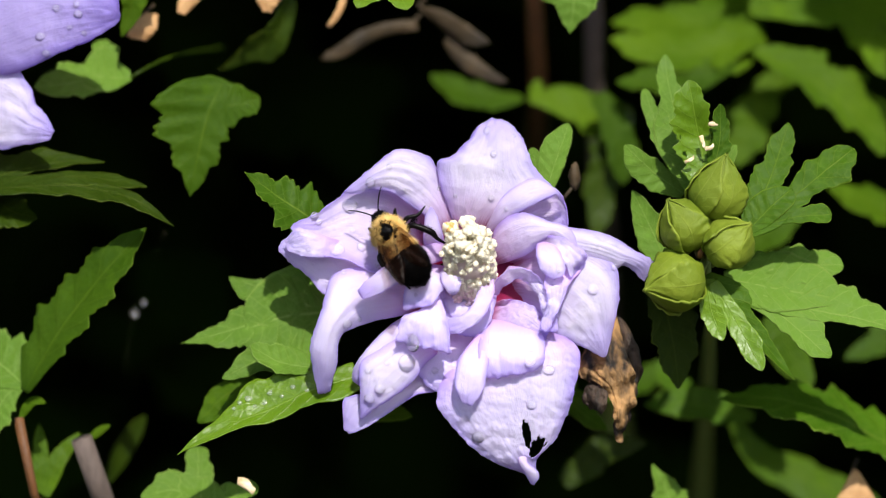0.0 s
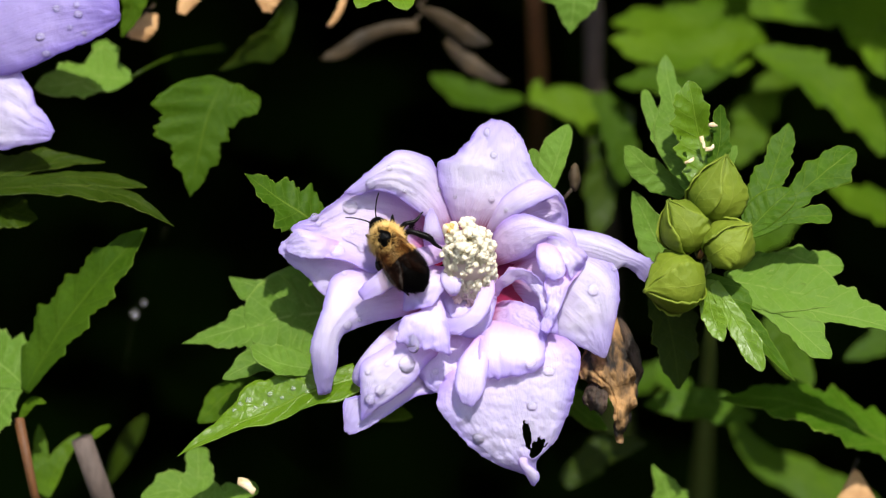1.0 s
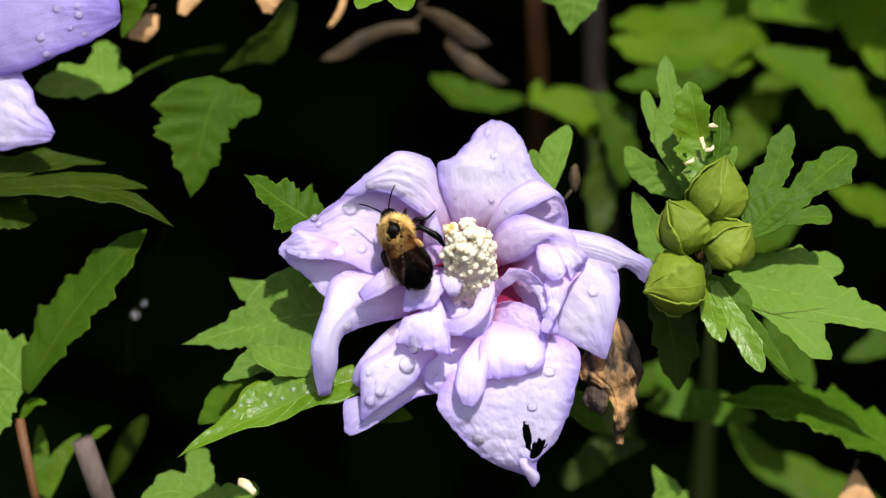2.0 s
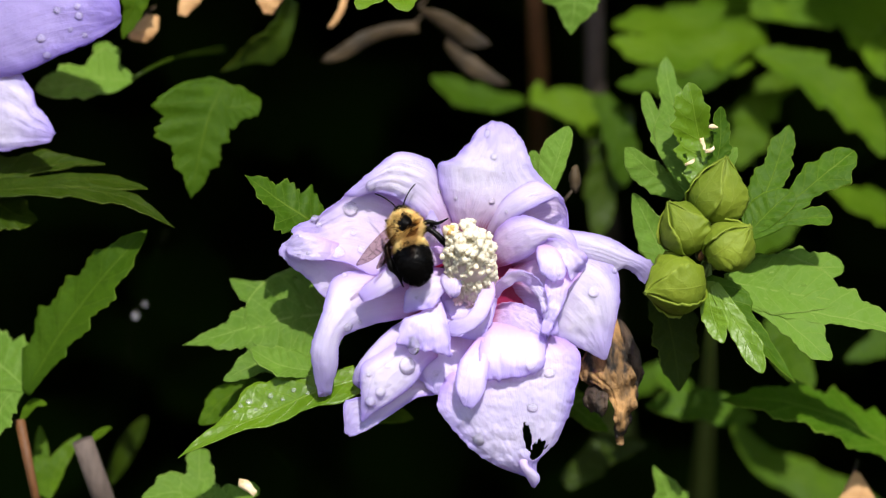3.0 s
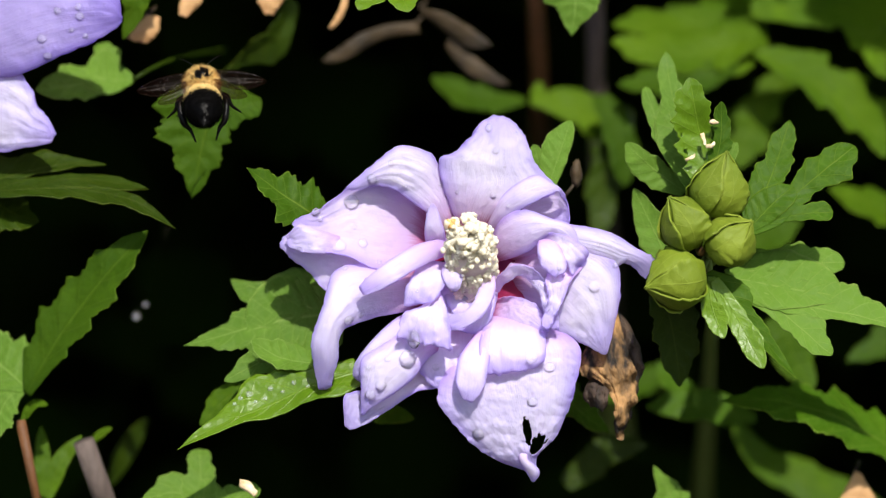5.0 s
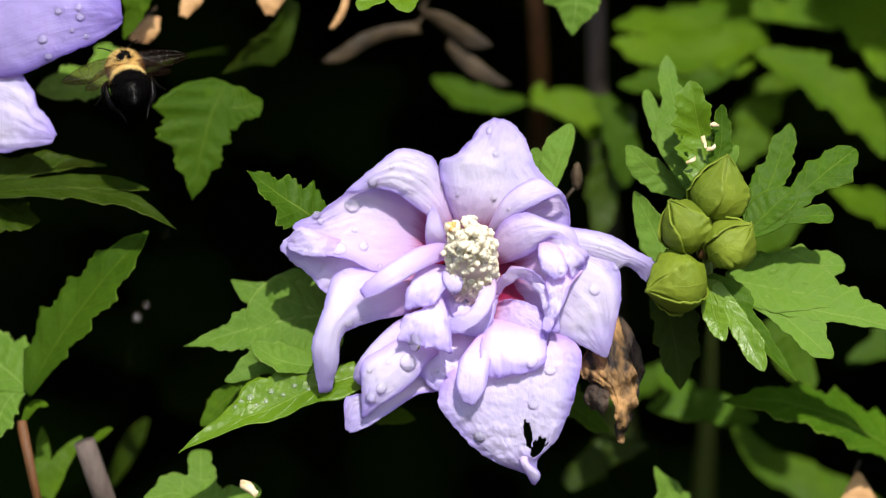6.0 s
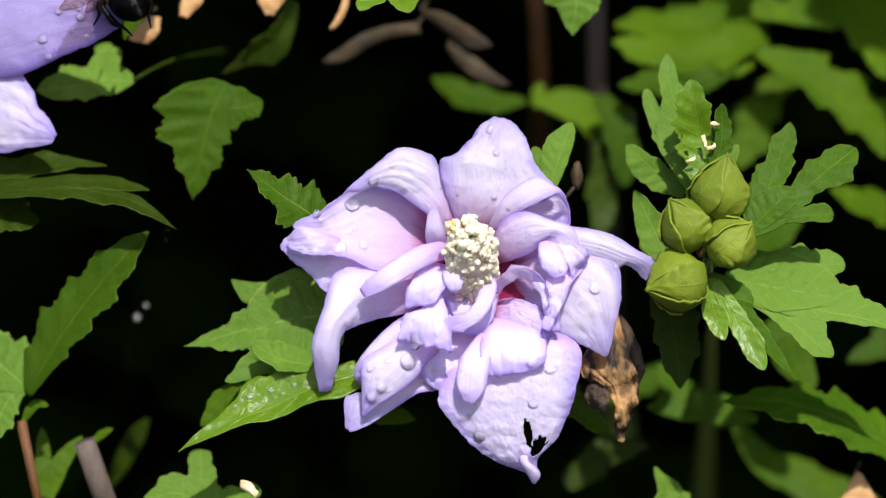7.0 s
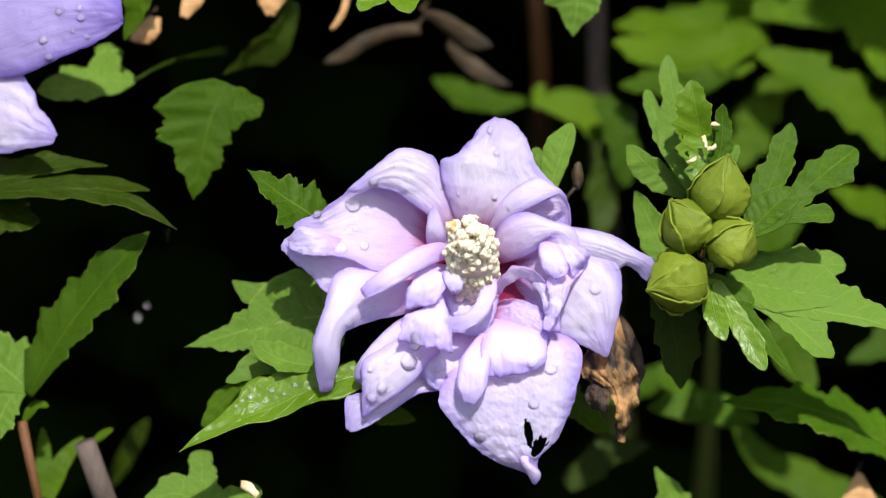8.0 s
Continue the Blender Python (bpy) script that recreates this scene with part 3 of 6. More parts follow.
petal(bloom, [(20.4, -0.7, -36.4), (20.8, -1.4, -38.2), (20.4, -1.0, -40.1)], [(21.8, -0.7, -36.6), (22.0, -1.2, -38.2), (21.1, -1.0, -39.9)], 0.3, 1.0, WITHER, 12, 6, None, "brown edge of the bitten hole", 3.0, "bite_or_glare_patch")
# long strap and small upright petal beside the stamens
bloom_petal([(1.9, 1.2, 1.9), (-4.7, -3.6, 0.6), (-10.6, -5.5, -2.5), (-15.4, -6.0, -6.1), (-17.6, -5.5, -8.5)], [(1.9, 1.2, -1.7), (-3.8, -3.4, -3.9), (-9.4, -5.3, -7.3), (-13.3, -5.8, -9.4), (-16.6, -5.5, -10.4)],
            belly=0.9, ruffle=0.6, mat=LILAC_INNER, nu=34, nv=16)
bloom_petal([(-3.4, 1.2, 0.1), (-3.8, -1.7, 3.1), (-3.3, -2.9, 6.7), (-2.3, -3.1, 9.1)], [(1.0, 1.2, 0.1), (0.5, -1.7, 3.1), (-0.5, -2.9, 6.1), (-1.7, -3.1, 9.0)],
            belly=0.9, ruffle=0.6, mat=LILAC_INNER, nu=24, nv=14)

# stamen column with its crowd of cream anthers
column = rod("stamen_column", [(6.8, 7.2, -8.4), (6.5, 0.0, -5.9), (6.1, -4.8, 0.1), (6.0, -6.2, 2.7)], [3.0, 3.5, 4.7, 4.0], BLUSH, bloom, "cream stamen column", 14, 16, 0.3)
rng = random.Random(5)
for k in range(900):
    s = rng.random() ** 0.85
    a = rng.random() * 2 * math.pi
    base = Vector((6.5, 1.7, -7.9)).lerp(Vector((6.0, -5.6, 2.2)), s)
    out = Vector((math.cos(a), -0.25 - 0.3 * s - 9.0 * max(0.0, s - 0.72), math.sin(a))).normalized()
    if k < 130:
        s, base = 1.0, Vector((6.0, -4.6, 2.0))
        out = Vector((rng.gauss(0, 0.75), -1.0, rng.gauss(0, 0.75))).normalized()
    reach_out = (4.0 + 2.1 * rng.random()) * (0.78 + 0.24 * s)
    tip = base + out * reach_out
    low = rng.random() < 1.15 - 2.4 * s
    bm = bmesh.new()
    tube(bm, [mm(base + out * 2.5), mm(base.lerp(tip, 0.7)), mm(tip)], [0.00034, 0.0003, 0.00028], 5, 5)
    r = (0.00048 + 0.00042 * rng.random()) * (0.72 if low else 1.0)
    turn = Euler((a, s * 3, k)).to_matrix()
    blob(bm, mm(tip), (r * 1.35, r * 0.95, r * 0.9), turn, 0.4, 900.0, 7, 10)
    blob(bm, mm(tip) + turn @ Vector((r * 0.9, 0, r * 0.55)), (r * 0.8, r * 0.75, r * 0.7), turn, 0.3, 700.0, 6, 8)
    part("stamen", bm, BLUSH if low else CREAM, column)
for x, y, z in ((1.4, -9.1, 5.1), (1.9, -9.4, 4.4), (1.2, -8.9, 4.4), (2.3, -9.1, 5.2)):
    bm = bmesh.new()
    blob(bm, mm((x, y, z)), (0.0006, 0.0005, 0.0007), None, 0.6, 900.0, 6, 8)
    part("pollen_clump", bm, POLLEN, column, "orange pollen grains")
rod("stigma", [(1.9, -6.0, 1.9), (0.9, -8.4, 3.9), (1.3, -9.1, 5.3)], [0.5, 0.5, 0.9], CREAM, column, "", 6, 8)

# calyx and flower stalk at the back
bm = bmesh.new()
blob(bm, mm((8.1, 18.0, -4.8)), (0.0055, 0.005, 0.0055), None, 0.2)
part("calyx", bm, SEPAL, bloom, "green calyx cup")
rod("flower_stalk", [(6.3, 18.0, -3.6), (10.6, 22.8, -9.8), (21.9, 28.8, -14.8), (34.7, 36.0, -15.0)], [1.1, 1.0, 1.2, 1.5], STALK, bloom)


def beads(owners, spots, seed):
    """Raindrops lying on the petals or leaves that they meet; x, z and size in mm."""
    from mathutils.bvhtree import BVHTree
    trees = []
    for o in owners:
        bm = bmesh.new()
        bm.from_mesh(o.data)
        root = o
        while root.parent:
            root = root.parent
        bmesh.ops.translate(bm, verts=bm.verts, vec=root.location)
        trees.append((BVHTree.FromBMesh(bm), o))
        bm.free()
    r = random.Random(seed)
    for x, z, size in spots:
        start = mm((x, -60, z))
        best = None
        for tree, o in trees:
            hit, n, _, dist = tree.ray_cast(start, Vector((0, 1, 0)))
            if hit and (best is None or dist < best[2]):
                best = (hit, n if n.y < 0 else -n, dist, o)
        if not best:
            continue
        hit, n, _, o = best
        q = n.to_track_quat("Z", "Y").to_matrix()
        bm = bmesh.new()
        s = size * 0.001
        blob(bm, hit + n * s * 0.12, (s, s * (0.85 + 0.3 * r.random()), s * (0.5 if size < 1.3 else 0.34)), q, 0.05, 500.0, 12, 20)
        part("water_drop", bm, WATER, o, "clear raindrop")


def around(points, k=0.12):
    return [(x, z, s * k) for (x, _, z), s in points]


beads(petals, around([((-22.1, 0.0, 0.0), 14), ((-16.9, 0.0, 0.7), 9), ((-18.8, 0.0, 4.2), 6), ((-26.9, 0.0, 7.3), 8), ((-26.0, 0.0, 6.1), 6), ((-19.4, 0.0, 9.5), 14), ((-10.9, 0.0, 17.6), 6), ((-14.9, 0.0, 14.3), 9), ((-7.7, 0.0, 12.8), 4), ((-0.5, 0.0, 13.0), 5), ((10.1, 0.0, 25.1), 8)]), 3)
beads(petals, around([((11.3, 0.0, 20.3), 7), ((10.8, 0.0, 10.9), 6), ((13.9, 0.0, 8.5), 4), ((-5.9, 0.0, -19.6), 15), ((-13.0, 0.0, -29.3), 10), ((-15.2, 0.0, -31.4), 10), ((-11.5, 0.0, -23.9), 6), ((-15.5, 0.0, -25.7), 5), ((-7.4, 0.0, -23.9), 15), ((-19.9, 0.0, -15.6), 10), ((-17.3, 0.0, -14.6), 5)]), 13)
beads(petals, around([((-20.6, 0.0, -4.7), 6), ((-13.4, 0.0, -3.5), 5), ((18.7, 0.0, -23.2), 13), ((22.7, 0.0, -25.7), 11), ((7.7, 0.0, -39.8), 11), ((32.3, 0.0, -8.5), 11), ((26.3, 0.0, 10.7), 10), ((36.7, 0.0, -4.0), 6), ((19.1, 0.0, -32.9), 10), ((-1.3, 0.0, -25.7), 7), ((-5.3, 0.0, -9.5), 4)]), 23)
beads(petals, around([((33.1, 0.0, 0.4), 4), ((-28.1, 0.0, 0.1), 5), ((-29.9, 0.0, 3.7), 4), ((-22.1, 0.0, 10.9), 4), ((13.3, 0.0, 16.9), 3), ((15.7, 0.0, 24.1), 4), ((3.1, 0.0, 11.5), 4), ((-2.9, 0.0, 7.9), 4), ((24.7, 0.0, -4.7), 4)]), 33)

# ---- a second bloom beside it, mostly beyond the edge of the view ----
other = thing("hibiscus_flower", (-112.9, 31.2, 41.3), "lilac hibiscus bloom with striped, rain-wet outer petals", "flower", "hibiscus blooms")
second = [petal(other, [(-114.7, 26.4, 39.8), (-103.7, 18.0, 51.7), (-88.1, 10.8, 61.0), (-74.5, 8.4, 59.6), (-70.2, 8.4, 55.9), (-68.8, 8.4, 51.1)],
                [(-113.5, 26.4, 36.1), (-103.5, 16.8, 36.9), (-91.6, 9.6, 37.2), (-81.6, 7.2, 41.3), (-73.2, 7.4, 45.0), (-68.7, 8.4, 48.6)], 4.0, 0.7, VEINED_SHADE, seed=71.0),
          petal(other, [(-115.0, 28.8, 38.7), (-103.8, 19.2, 40.7), (-94.5, 13.2, 39.4), (-90.6, 11.4, 37.4), (-88.0, 10.8, 33.8), (-87.6, 10.8, 31.2), (-84.9, 11.2, 28.0), (-83.2, 11.3, 24.6)],
                [(-116.3, 28.8, 30.0), (-106.3, 19.2, 21.0), (-95.7, 13.2, 20.6), (-89.4, 11.4, 21.8), (-84.5, 11.0, 22.6), (-83.8, 11.3, 24.2)], 3.0, 0.8, LILAC, seed=83.0),
          petal(other, [(-115.0, 28.8, 42.5), (-121.0, 19.2, 54.2), (-114.0, 13.2, 63.6), (-103.0, 13.2, 67.3)], [(-112.6, 28.8, 42.5), (-101.7, 21.6, 51.9), (-93.7, 16.8, 59.0), (-98.3, 14.4, 67.4)], 2.0, 0.8, LILAC, seed=91.0),
          petal(other, [(-116.3, 28.8, 35.0), (-124.7, 19.2, 26.0), (-127.4, 13.2, 13.5), (-118.9, 13.2, 6.2)], [(-113.8, 28.8, 33.7), (-108.7, 19.2, 22.3), (-103.2, 14.4, 13.6), (-110.3, 13.2, 6.2)], 2.0, 0.8, LILAC, seed=97.0)]
bm = bmesh.new()
blob(bm, mm((-115.6, 32.4, 38.9)), (0.008, 0.008, 0.008), None, 0.2)
part("calyx", bm, SEPAL, other)
rod("flower_stalk", [(-115.7, 33.6, 39.0), (-124.7, 43.2, 17.9), (-123.3, 50.4, -33.1)], [1.2, 1.2, 1.6], STALK, other)
beads(second, around([((-85.7, 0.0, 44.8), 9), ((-84.5, 0.0, 41.2), 8), ((-82.3, 0.0, 50.8), 7), ((-77.6, 0.0, 49.6), 8), ((-76.4, 0.0, 45.5), 6), ((-79.4, 0.0, 46.7), 5), ((-77.9, 0.0, 51.7), 6), ((-82.7, 0.0, 23.3), 7)]), 4)

# ---- the withered bloom hanging behind ----
wilted = thing("withered_flower", (36.6, 10.8, -18.1), "shrivelled brown dead hibiscus bloom hanging below the petals", "dead flower")
petal(wilted, [(33.6, 10.8, -14.5), (30.4, 7.2, -24.1), (29.8, 6.0, -26.5), (34.6, 5.8, -30.1), (36.4, 5.5, -35.5), (37.6, 6.0, -41.6)], [(37.8, 10.8, -14.5), (39.5, 7.2, -21.7), (41.7, 7.2, -28.9), (40.4, 6.7, -35.0), (39.4, 6.2, -38.6), (38.7, 6.0, -41.6)], 3.0, 7.5, WITHER, 60, 34, None, "tan shrivelled petal", 40.0, "withered_petal", frill=0.8)
petal(wilted, [(36.1, 13.2, -13.9), (38.2, 10.1, -19.3), (39.4, 9.4, -25.4), (38.8, 8.9, -31.4), (38.4, 8.9, -35.1)], [(38.6, 13.2, -14.5), (40.9, 11.3, -18.1), (42.8, 10.8, -25.4), (42.1, 10.1, -32.7), (40.8, 9.4, -36.9)], 3.0, 6.5, CHARRED, 60, 34, None, "dark shrivelled petal", 45.0, "withered_petal", frill=0.8)
petal(wilted, [(32.4, 10.8, -19.3), (29.6, 8.4, -24.1), (28.8, 7.7, -25.9), (31.0, 7.2, -28.0)], [(36.0, 10.8, -19.3), (34.9, 7.7, -24.1), (34.1, 6.7, -27.7), (32.9, 6.7, -30.1)], 3.0, 5.5, WITHER, 60, 34, None, "", 50.0, "withered_petal", frill=0.8)
petal(wilted, [(33.5, 8.4, -25.4), (30.7, 6.7, -30.1), (30.5, 6.0, -32.8), (33.4, 5.5, -34.7)], [(35.9, 8.4, -26.6), (35.8, 6.2, -31.3), (35.1, 5.5, -34.3), (34.1, 5.5, -35.5)], 3.0, 6.5, CHARRED, 60, 34, None, "", 55.0, "withered_petal", frill=0.8)
rod("stalk", [(36.7, 12.0, -19.4), (35.8, 19.2, -12.2), (35.9, 36.0, -13.1)], [1.6, 1.1, 1.2], BARK, wilted)

# ---- leaves ----
def blade(bm, length, width, teeth, fold, arch, seed, start=(0, 0, 0), angle=0.0, depth=0.3, blunt=0.62, nu=58, nv=7, belly=0.46, skip=None, lift=0.0):
    """One toothed lobe along +y, millimetres: fold raises the margins, arch bows the midrib."""
    rows = []
    ca, sa = math.cos(angle), math.sin(angle)
    for i in range(nu):
        u = i / (nu - 1)
        env = (u / belly) ** 0.85 if u < belly else ((1 - u) / (1 - belly)) ** blunt
        row = []
        for j in range(-nv, nv + 1):
            v = j / nv
            k = (u * teeth + 0.21 * seed + (0.37 if v > 0 else 0.0)) % 1.0
            t = 1 - depth * (1.0 - ((k / 0.8) ** 0.7 if k < 0.8 else ((1 - k) / 0.2) ** 1.2)) * min(1, u * 3.2)
            w = 0.5 * width * max(env, 0.012) * t * (1 + 0.12 * noise.noise(Vector((u * 3, seed, v))))
            x = v * w
            y = length * u + 0.55 * abs(x) * (1 - u) ** 0.5 * min(1, u * 4)
            vein = 0.006 * width * abs(v) * (1 - abs(v)) * 4 * math.cos(2 * math.pi * (u * 6.5))
            z = fold * abs(x) + arch * length * math.sin(math.pi * u) - vein + 0.035 * width * noise.noise(Vector((u * 4, v * 1.5 + seed, seed))) * min(1, u * 4) + lift
            row.append(Vector((start[0] + x * ca + y * sa, start[1] + y * ca - x * sa, start[2] + z)))
        rows.append(row)
    sheet(bm, rows, skip)


def leaf_shape(length, width, lobes=(0.6, 0.6), teeth=6, fold=0.12, arch=0.05, seed=1.0, spread=34, depth=0.3, skip=None, nu=58, nv=7, blunt=0.62, lobe_width=0.62):
    """A three-lobed shrub leaf with its base at the origin, along +y, face up +z. lobes: lengths of the two side lobes."""
    bm = bmesh.new()
    blade(bm, length, width, teeth, fold, arch, seed, skip=skip, depth=depth, nu=nu, nv=nv, blunt=blunt)
    for s, part_of in zip((-1, 1), lobes):
        if part_of > 0:
            blade(bm, length * part_of, width * lobe_width, max(2, teeth * part_of * 0.75), fold * 0.5, arch * 0.6, seed + 3 * s, (0, length * 0.06, 0.0),
                  s * radians(spread), depth, 0.5, max(14, int(nu * 0.6)), max(3, nv - 1), 0.5, lift=-0.25 + 0.25 * fold * width * 0.2)
    return bm


def lobed_leaf(parent, lobes, face, mat, label="", fold=0.1, depth=0.25, seed=1.0, skip=None, nu=64, nv=8, name="leaf"):
    """A leaf of lobes that share their base; each lobe: its rib from base to tip (mm), half widths along it on its two
    sides, and the number of blunt teeth on a side. Its upper side is turned to face; fold raises the margins."""
    bm = bmesh.new()
    up = Vector(face).normalized()
    lone = len(lobes) == 1
    broad = (Vector(lobes[0][0][-1]) - Vector(lobes[0][0][0])).length
    for k, (rib, left, right, teeth) in enumerate(lobes):
        c = spline(rib, nu)
        at = np.linspace(0, 1, nu)
        sides = [spline([(i / (len(w) - 1), x, 0) for i, x in enumerate(w)], nu * 2) for w in (left, right)]
        wide = [np.maximum(np.interp(at, w[:, 0], w[:, 1]), 0.06) for w in sides]
        rows = []
        for i in range(nu):
            u = i / (nu - 1)
            along = Vector(c[min(i + 1, nu - 1)] - c[max(i - 1, 0)]).normalized()
            across = up.cross(along).normalized()
            n = along.cross(across)
            row = []
            for j in range(-nv, nv + 1):
                v = j / nv
                h = 0 if v < 0 else 1
                step = (u * (teeth + 0.3 * h) + 0.13 * seed + 0.4 * h + 0.12 * noise.noise(Vector((u * 4, seed + h, k)))) % 1.0
                saw = (step / 0.74) ** 0.85 if step < 0.74 else ((1 - step) / 0.26) ** 0.7
                small = (step * 3.0 + 0.3) % 1.0
                cut = min(0.7, (1.5 if lone else 1.45) * depth) * (1 - saw) + 0.5 * depth * (1 - (small / 0.7 if small < 0.7 else (1 - small) / 0.3))
                cut *= (1.0 if teeth else 0.0) * (min(1, u * 4) if lone else min(1, max(0, u - 0.2) * 4)) * abs(v) ** 2
                cut = 1 - (1 - cut) * (math.sqrt(max(0.0, 1 - ((u - 0.88) / 0.12) ** 2)) if u > 0.88 else 1.0)
                x = wide[h][i] * abs(v) * (1 - cut) * (1 + 0.05 * noise.noise(Vector((u * 9, seed * 1.7, v))))
                quilt = 0.02 * wide[h][i] * abs(v) * (1 - abs(v)) * 4 * math.cos(2 * math.pi * (u * 6.5 - abs(v) * 0.8))
                p = Vector(c[i]) - across * (x if v > 0 else -x) + along * (0.16 * x * (1 - u))
                swell = 0.06 * broad * noise.noise(p * 1.6 / broad + Vector((seed, 0, seed))) + 0.022 * broad * noise.noise(p * 4.5 / broad + Vector((0, seed, 0)))
                bend = fold * x * (1.0 if lone else min(1, max(0, u - 0.3) * 1.8))
                p = p + n * (bend - quilt + swell - 0.05 * k)
                row.append(mm(p))
            rows.append(row)
        sheet(bm, rows, skip)
    ob = part(name, clean(bm), mat, parent, label)
    solid(ob, 0.0002)
    return ob


def bites(spots):
    """Ragged holes at (along, across, size) of the blade."""
    def skip(u, v):
        for a, b, r in spots:
            if ((u - a) / r) ** 2 + ((v - b) / (r * 1.6)) ** 2 + 0.8 * noise.noise(Vector((u * 30, v * 20, a))) < 0.8:
                return True
        return False
    return skip


# leaves on the bloom's own twig
twig = thing("leafy_twig", (18.2, 31.2, -14.9), "green hibiscus twig with toothed, wet leaves round the bloom", "twig", "leafy twigs")
rod("stem", [(34.7, 36.0, -15.0), (18.2, 31.2, -14.9), (-3.0, 26.4, -12.3), (-17.8, 24.0, -9.8)], [1.8, 1.6, 1.3, 0.9], STALK, twig)
lobed_leaf(twig, [([(-25.4, 10.0, 4.5), (-32.0, 7.0, 9.7), (-41.8, 4.0, 16.9)], (3.5, 8.1, 8.4, 5.6, 2.8, 0.0), (3.5, 7.0, 7.5, 5.3, 2.9, 0.0), 3.2)],
           (0.1, -0.85, 0.5), LEAF_FRESH, fold=0.12, depth=0.3, seed=2)
wet_leaf = lobed_leaf(twig, [([(-17.4, 6.0, -26.7), (-27.0, 4.9, -30.1), (-37.9, 3.8, -34.5), (-47.4, 2.6, -39.0), (-56.0, 1.5, -43.9)], (4.0, 5.5, 4.2, 3.6, 2.3, 1.3, 0.0), (3.2, 4.5, 6.8, 8.7, 4.2, 2.1, 0.0), 2.6)],
           (-0.1, -0.72, 0.68), LEAF_WET, "wet glossy green leaf", fold=0.16, depth=0.12, seed=3)
lobed_leaf(twig, [([(-27.1, 7.4, -25.3), (-34.4, 6.8, -23.6), (-40.8, 6.2, -20.1)], (1.3, 3.4, 4.0, 3.4, 1.0), (2.5, 4.7, 5.0, 3.4, 1.0), 2.5)],
           (0, -0.7, 0.7), LEAF_PALE, fold=0.1, depth=0.14, seed=4)
lobed_leaf(twig, [([(22.8, 9.6, 12.9), (25.7, 11.4, 21.4), (27.6, 12.7, 27.3)], (1.3, 3.8, 4.3, 3.3, 1.0), (1.5, 2.0, 2.3, 2.0, 1.0), 1.6),
            ([(22.8, 9.6, 12.9), (20.8, 11.6, 18.1), (19.8, 12.9, 21.8)], (1.0, 1.8, 1.8, 1.1), (1.0, 1.7, 1.7, 1.1), 1)],
           (-0.22, -0.94, 0.27), LEAF_PALE, fold=0.08, depth=0.08, seed=5)

bm = bmesh.new()
blob(bm, mm((28.9, 12.5, 15.6)), (0.0013, 0.0012, 0.0028), None, 0.5, 700.0, 10, 12)
part("withered_bud", bm, TAN_DARK, twig, "small red-brown withered bud")
rod("bud_stalk", [(28.7, 12.5, 13.6), (25.5, 14.0, 9.0), (20.5, 24.0, -5.0), (18.2, 31.2, -14.9)], [0.4, 0.35, 0.35, 0.4], TAN_DARK, twig)
beads([wet_leaf], around([((-43.1, 0.0, -32.5), 5), ((-41.3, 0.0, -31.7), 6), ((-39.8, 0.0, -33.2), 4), ((-36.7, 0.0, -30.4), 5), ((-34.1, 0.0, -31.1), 4), ((-31.7, 0.0, -29.2), 5), ((-37.7, 0.0, -32.5), 4), ((-28.7, 0.0, -29.9), 4), ((-44.3, 0.0, -33.7), 4)]), 8)

# ---- the budding shoot ----
shoot = thing("budding_shoot", (57.7, 7.2, -4.7), "hibiscus shoot with four plump green buds and bite-marked leaves", "shoot")
rod("stem", [(74.4, 276.0, -83.1), (64.6, 108.0, -30.0), (58.2, 14.4, -12.1), (56.3, 4.8, 0.1), (56.5, 4.8, 7.4)], [2.2, 1.9, 1.5, 1.2, 0.8], STALK, shoot, "", 10, 24)


def bud(base, tip, radius, seed, twist=0.5):
    """A shut bud: five overlapping sepals with raised edges, spiralling to a point."""
    b, t = Vector(base), Vector(tip)
    z = (t - b).normalized()
    x = z.orthogonal().normalized()
    y = z.cross(x)
    length = (t - b).length
    def prof(s):
        if s < 0.42:
            return radius * math.sqrt(max(0.02, 1 - ((0.42 - s) / 0.43) ** 2))
        return radius * max(0.03, 1 - ((s - 0.42) / 0.59) ** 1.75)

    def at(s, a, more):
        r = prof(s) + more
        a += twist * s + seed
        return b + z * (s * length) + (x * math.cos(a) + y * math.sin(a)) * r

    bm = bmesh.new()
    sheet(bm, [[mm(at(s, a, -0.25)) for a in np.linspace(0, 2 * math.pi, 21)] for s in np.linspace(0, 1, 16)])
    core = part("bud", bm, SEPAL, shoot, "plump closed green bud")
    for k in range(5):
        rows = []
        for s in np.linspace(0.0, 1.03, 34):
            span = radians(88) * (1 - 0.5 * max(0, s - 0.55) / 0.45)
            rows.append([mm(at(s, k * 2 * math.pi / 5 + (v - 0.5) * span + 0.35 * math.sin(3 * s + seed) * s,
                               0.05 + 1.05 * v ** 5 * math.sin(math.pi * min(1, s + 0.1)) ** 0.5 * (1 + 0.6 * noise.noise(Vector((s * 14, seed, k)))) + 0.35 * v ** 6 * abs(math.sin(s * 17 + k)) * s + 0.28 * noise.noise(Vector((s * 5, v * 3, seed + k)))
                               + 0.3 * max(0, s - 0.9) * (1 if k % 2 else -1)))
                         for v in np.linspace(0, 1, 13)])
        bm = bmesh.new()
        sheet(bm, rows)
        solid(part("sepal", bm, SEPAL, core), 0.0003)
    rod("bud_stalk", [base, tuple(b.lerp(Vector((56.8, 6.0, -1.7)), 0.5)), (56.8, 6.0, -1.7)], [1.0, 0.9, 1.0], STALK, shoot)


